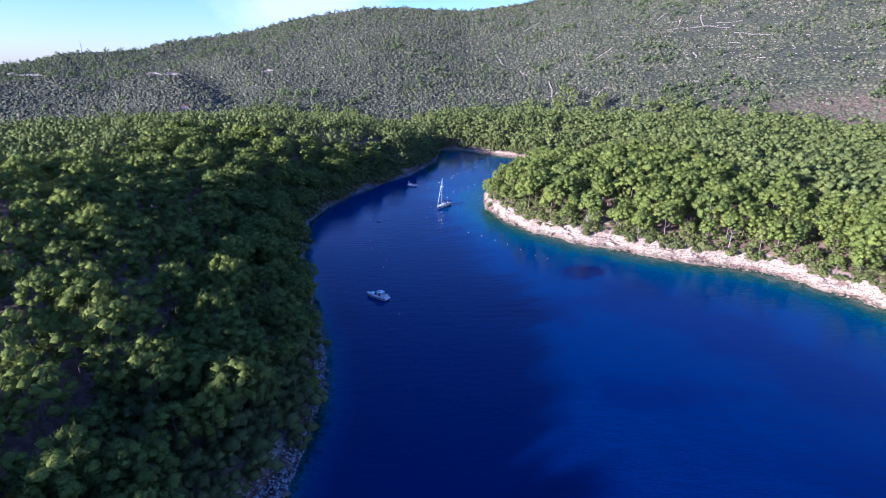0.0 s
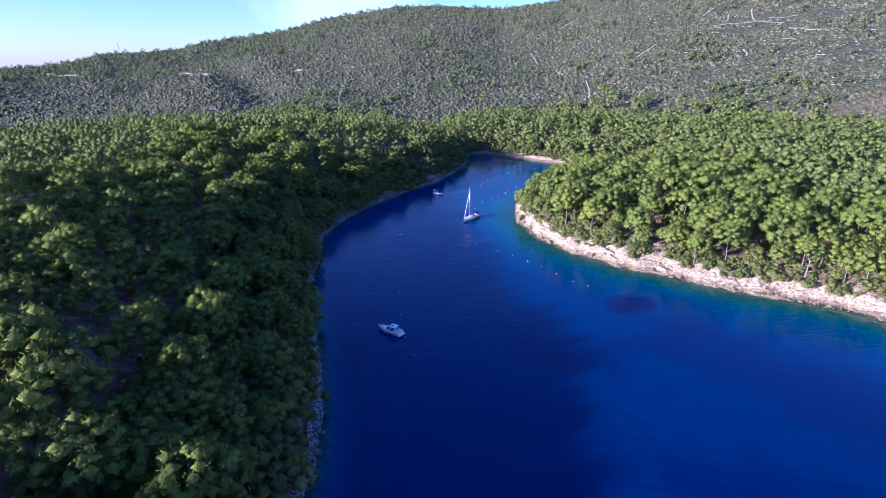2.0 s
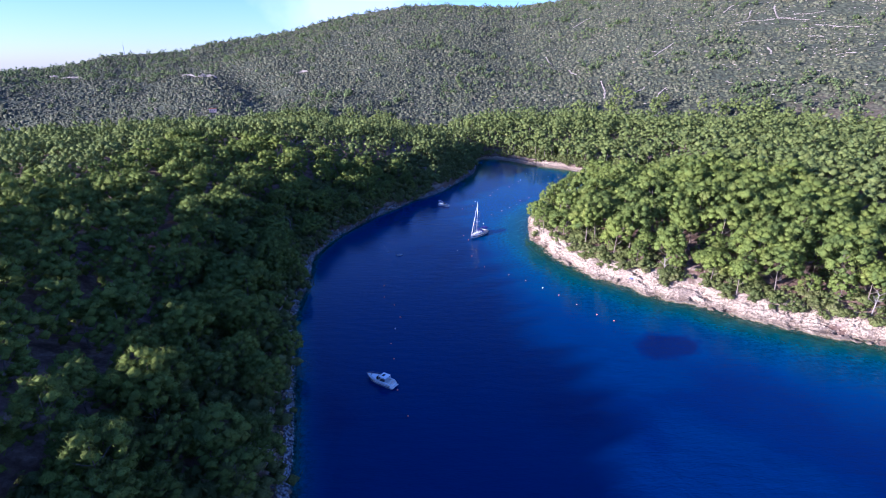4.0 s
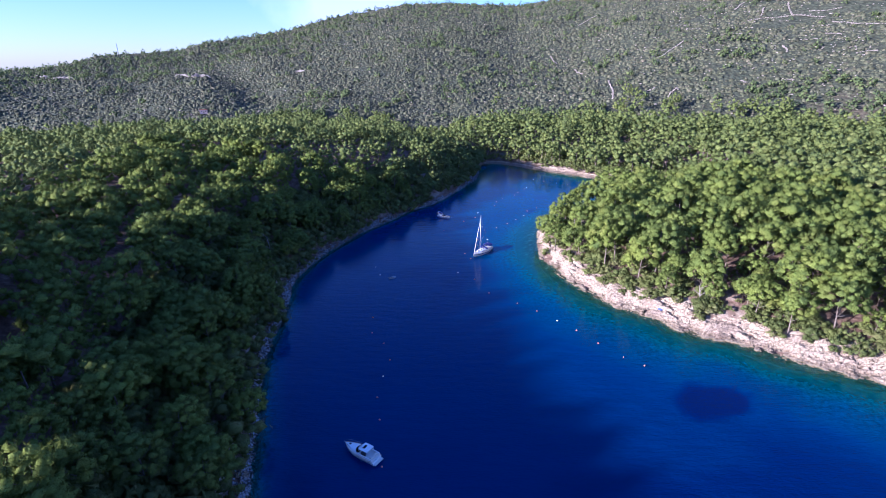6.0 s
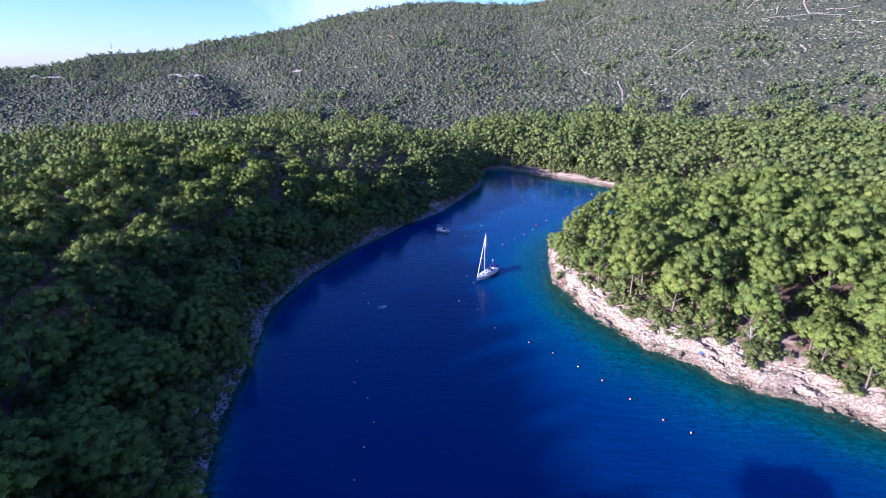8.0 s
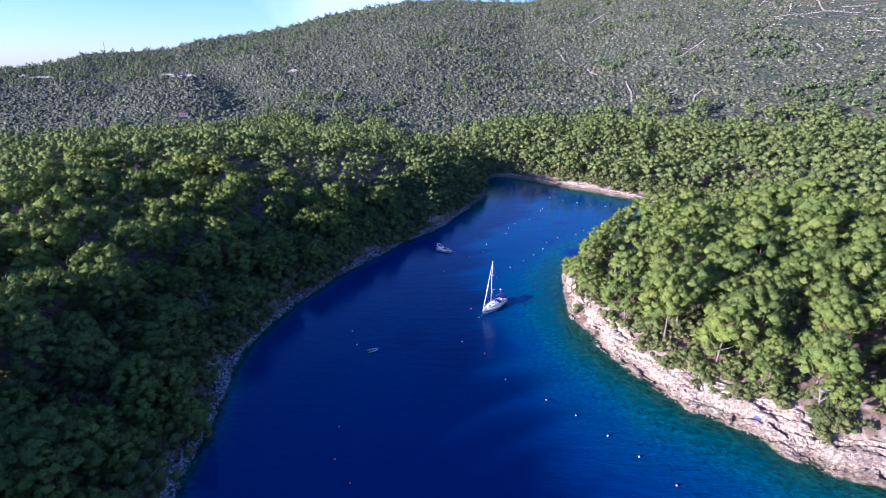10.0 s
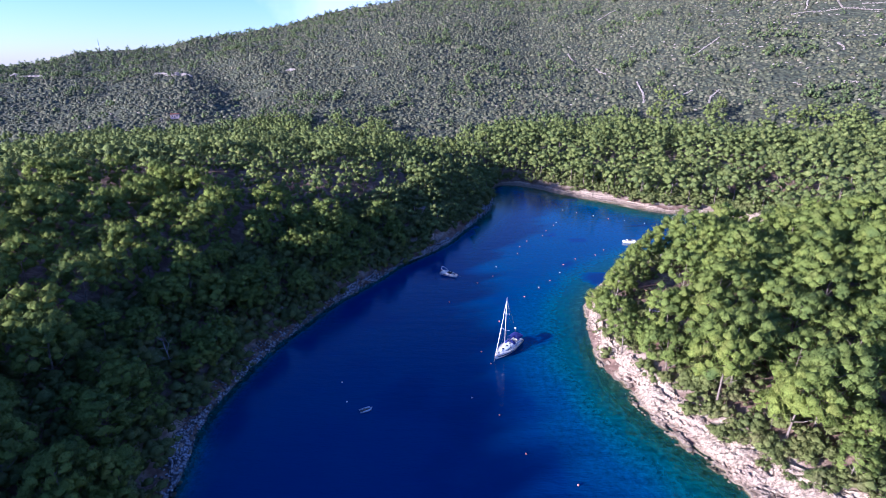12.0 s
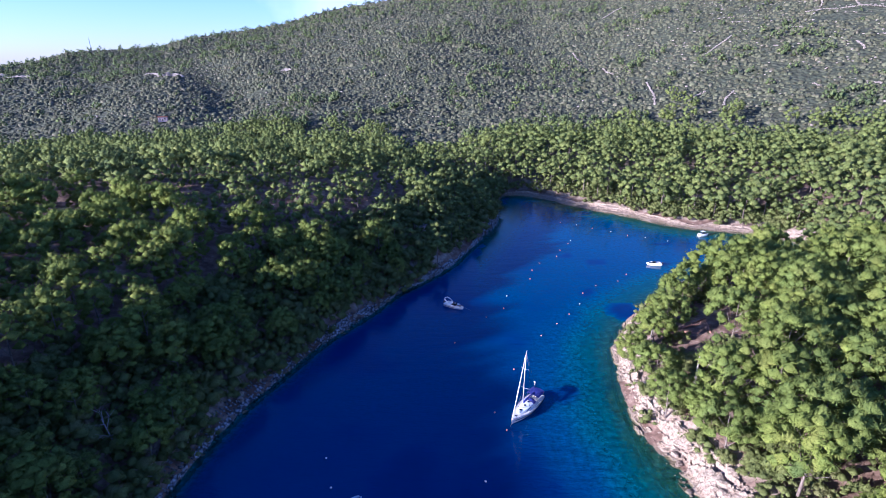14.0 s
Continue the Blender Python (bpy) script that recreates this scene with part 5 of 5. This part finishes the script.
def fallen_log(x, y, long, rad, turn_):
    """A trunk lying on the ground, with the stubs of its boughs."""
    ob = thing("fallen_log", pose(x, y, at(x, y) + rad * 0.8, 0, -4, turn_), "reddish brown fallen pine trunk lying in the clearing", "log", "fallen trunks on the point")
    part("trunk", tube(bmesh.new(), [(-long / 2, 0, 0), (-long / 6, 0.12, 0.03), (long / 5, -0.08, 0.0), (long / 2, 0.1, 0.05)], [rad, rad * 0.9, rad * 0.72, rad * 0.45], 8), RED_BARK, ob)
    for q, sgn in ((-0.1, 1), (0.15, -1), (0.32, 1)):
        part("branch_stub", tube(bmesh.new(), [(q * long, 0, 0), (q * long + 0.25, sgn * 0.35, 0.3), (q * long + 0.6, sgn * 0.6, 0.75)], [rad * 0.4, rad * 0.28, rad * 0.1], 5), RED_BARK, ob)


RED_BARK = plain("red_brown_bark", (0.34, 0.185, 0.13), 0.9, 0, 0.4, 2.0)
for lx, ly, long, turn_ in ((69.5, 280.5, 6.5, 12), (72.5, 283, 5.0, 30), (67.5, 276.5, 4.5, -20), (72, 277.5, 5.5, 75)):
    fallen_log(lx, ly, long, 0.24, turn_)

# a slender radio mast on the ridge
ax, ay = 4 - 1215 * math.sin(radians(30.7)), 70 + 1215 * math.cos(radians(30.7))
mast = thing("radio_mast", pose(ax, ay, at(ax, ay) - 1), "slender grey radio mast on the wooded ridge", "mast")
for k in range(3):
    a = 2.094 * k
    part("leg", rod((0.9 * math.cos(a), 0.9 * math.sin(a), 0), (0.25 * math.cos(a), 0.25 * math.sin(a), 26), 0.14, 6), STEEL, mast)
bm = bmesh.new()
for j in range(12):
    q0, q1 = j / 12, (j + 1) / 12
    for k in range(3):
        a, c = 2.094 * k, 2.094 * (k + 1)
        r0, r1 = 0.9 - 0.65 * q0, 0.9 - 0.65 * q1
        tube(bm, [(r0 * math.cos(a), r0 * math.sin(a), 26 * q0), (r1 * math.cos(c), r1 * math.sin(c), 26 * q1)], 0.07, 4)
part("bracing", bm, STEEL, mast)
part("aerial", rod((0, 0, 25.5), (0, 0, 31), 0.12, 6), STEEL, mast)

# a pale blue cloth spread on the ledges
tz = float(land(np.array([72.6]), np.array([200.0]), None, False)[0])
bm = bmesh.new()
lattice(bm, [[(1.1 * p, 0.7 * q, 0.06 * math.sin(3 * p + 2 * q) - 0.35 * p * 0.2) for q in np.linspace(-1, 1, 9)] for p in np.linspace(-1, 1, 13)])
bmesh.ops.solidify(bm, geom=bm.faces[:], thickness=0.03)
cloth = part("beach_cloth", bm, TOWEL)
cloth.matrix_basis = pose(72.6, 200.0, tz + 0.75, 8, -6, 40)
tagged(cloth, "pale blue cloth spread out on the limestone ledges", "towel")


# bare pale trunks on the point and grey dead trees by the bank
def dead_tree(x, y, up, rad, lean, limbs, label, seed):
    rng = random.Random(seed)
    ob = thing("dead_tree", pose(x, y, float(land(np.array([x]), np.array([y]), None, False)[0]) - 0.2, 0, 0, seed * 50), label, "tree", "bare trees")
    top = Vector((lean, 0.2, up))
    part("trunk", tube(bmesh.new(), [(0, 0, 0), (lean * 0.3, 0.1, up * 0.4), top], [rad, rad * 0.75, rad * 0.3], 8), DEAD, ob)
    for k in range(limbs):
        q = rng.uniform(0.35, 0.95)
        p = Vector((lean * q * q, 0.15 * q, up * q))
        a = rng.uniform(0, 6.28)
        r1 = up * rng.uniform(0.2, 0.45)
        mid = p + Vector((math.cos(a) * r1 * 0.5, math.sin(a) * r1 * 0.5, r1 * 0.35))
        end = p + Vector((math.cos(a + 0.3) * r1, math.sin(a + 0.3) * r1, r1 * 0.55))
        bm = tube(bmesh.new(), [p, mid, end], [rad * 0.4, rad * 0.25, rad * 0.07], 5)
        for s_ in (-0.6, 0.7):
            tube(bm, [mid, mid + Vector((math.cos(a + s_) * r1 * 0.5, math.sin(a + s_) * r1 * 0.5, r1 * 0.3))], [rad * 0.2, rad * 0.05], 4)
        part("branch", bm, DEAD, ob)
    return ob


DEAD = plain("bleached_wood", (0.27, 0.235, 0.215), 0.9, 0, 0.35)
dead_tree(58.6, 255.5, 8.0, 0.36, 0.3, 0, "pale bare trunk standing in a clearing on the point", 1)
dead_tree(131, 166, 7.0, 0.22, -0.6, 12, "grey leafless tree beside the limestone bank", 2)
dead_tree(83, 198, 6.0, 0.2, 0.8, 10, "grey leafless tree beside the limestone bank", 3)
dead_tree(-58, 236, 8.0, 0.2, 1.0, 8, "thin grey leafless tree on the shaded slope", 4)
dead_tree(130, 421, 8.0, 0.25, 0.4, 14, "grey leafless tree standing behind the gravel beach", 6)
dead_tree(58, 279, 7.5, 0.22, 0.4, 8, "pale bare trunk standing in a clearing on the point", 5)
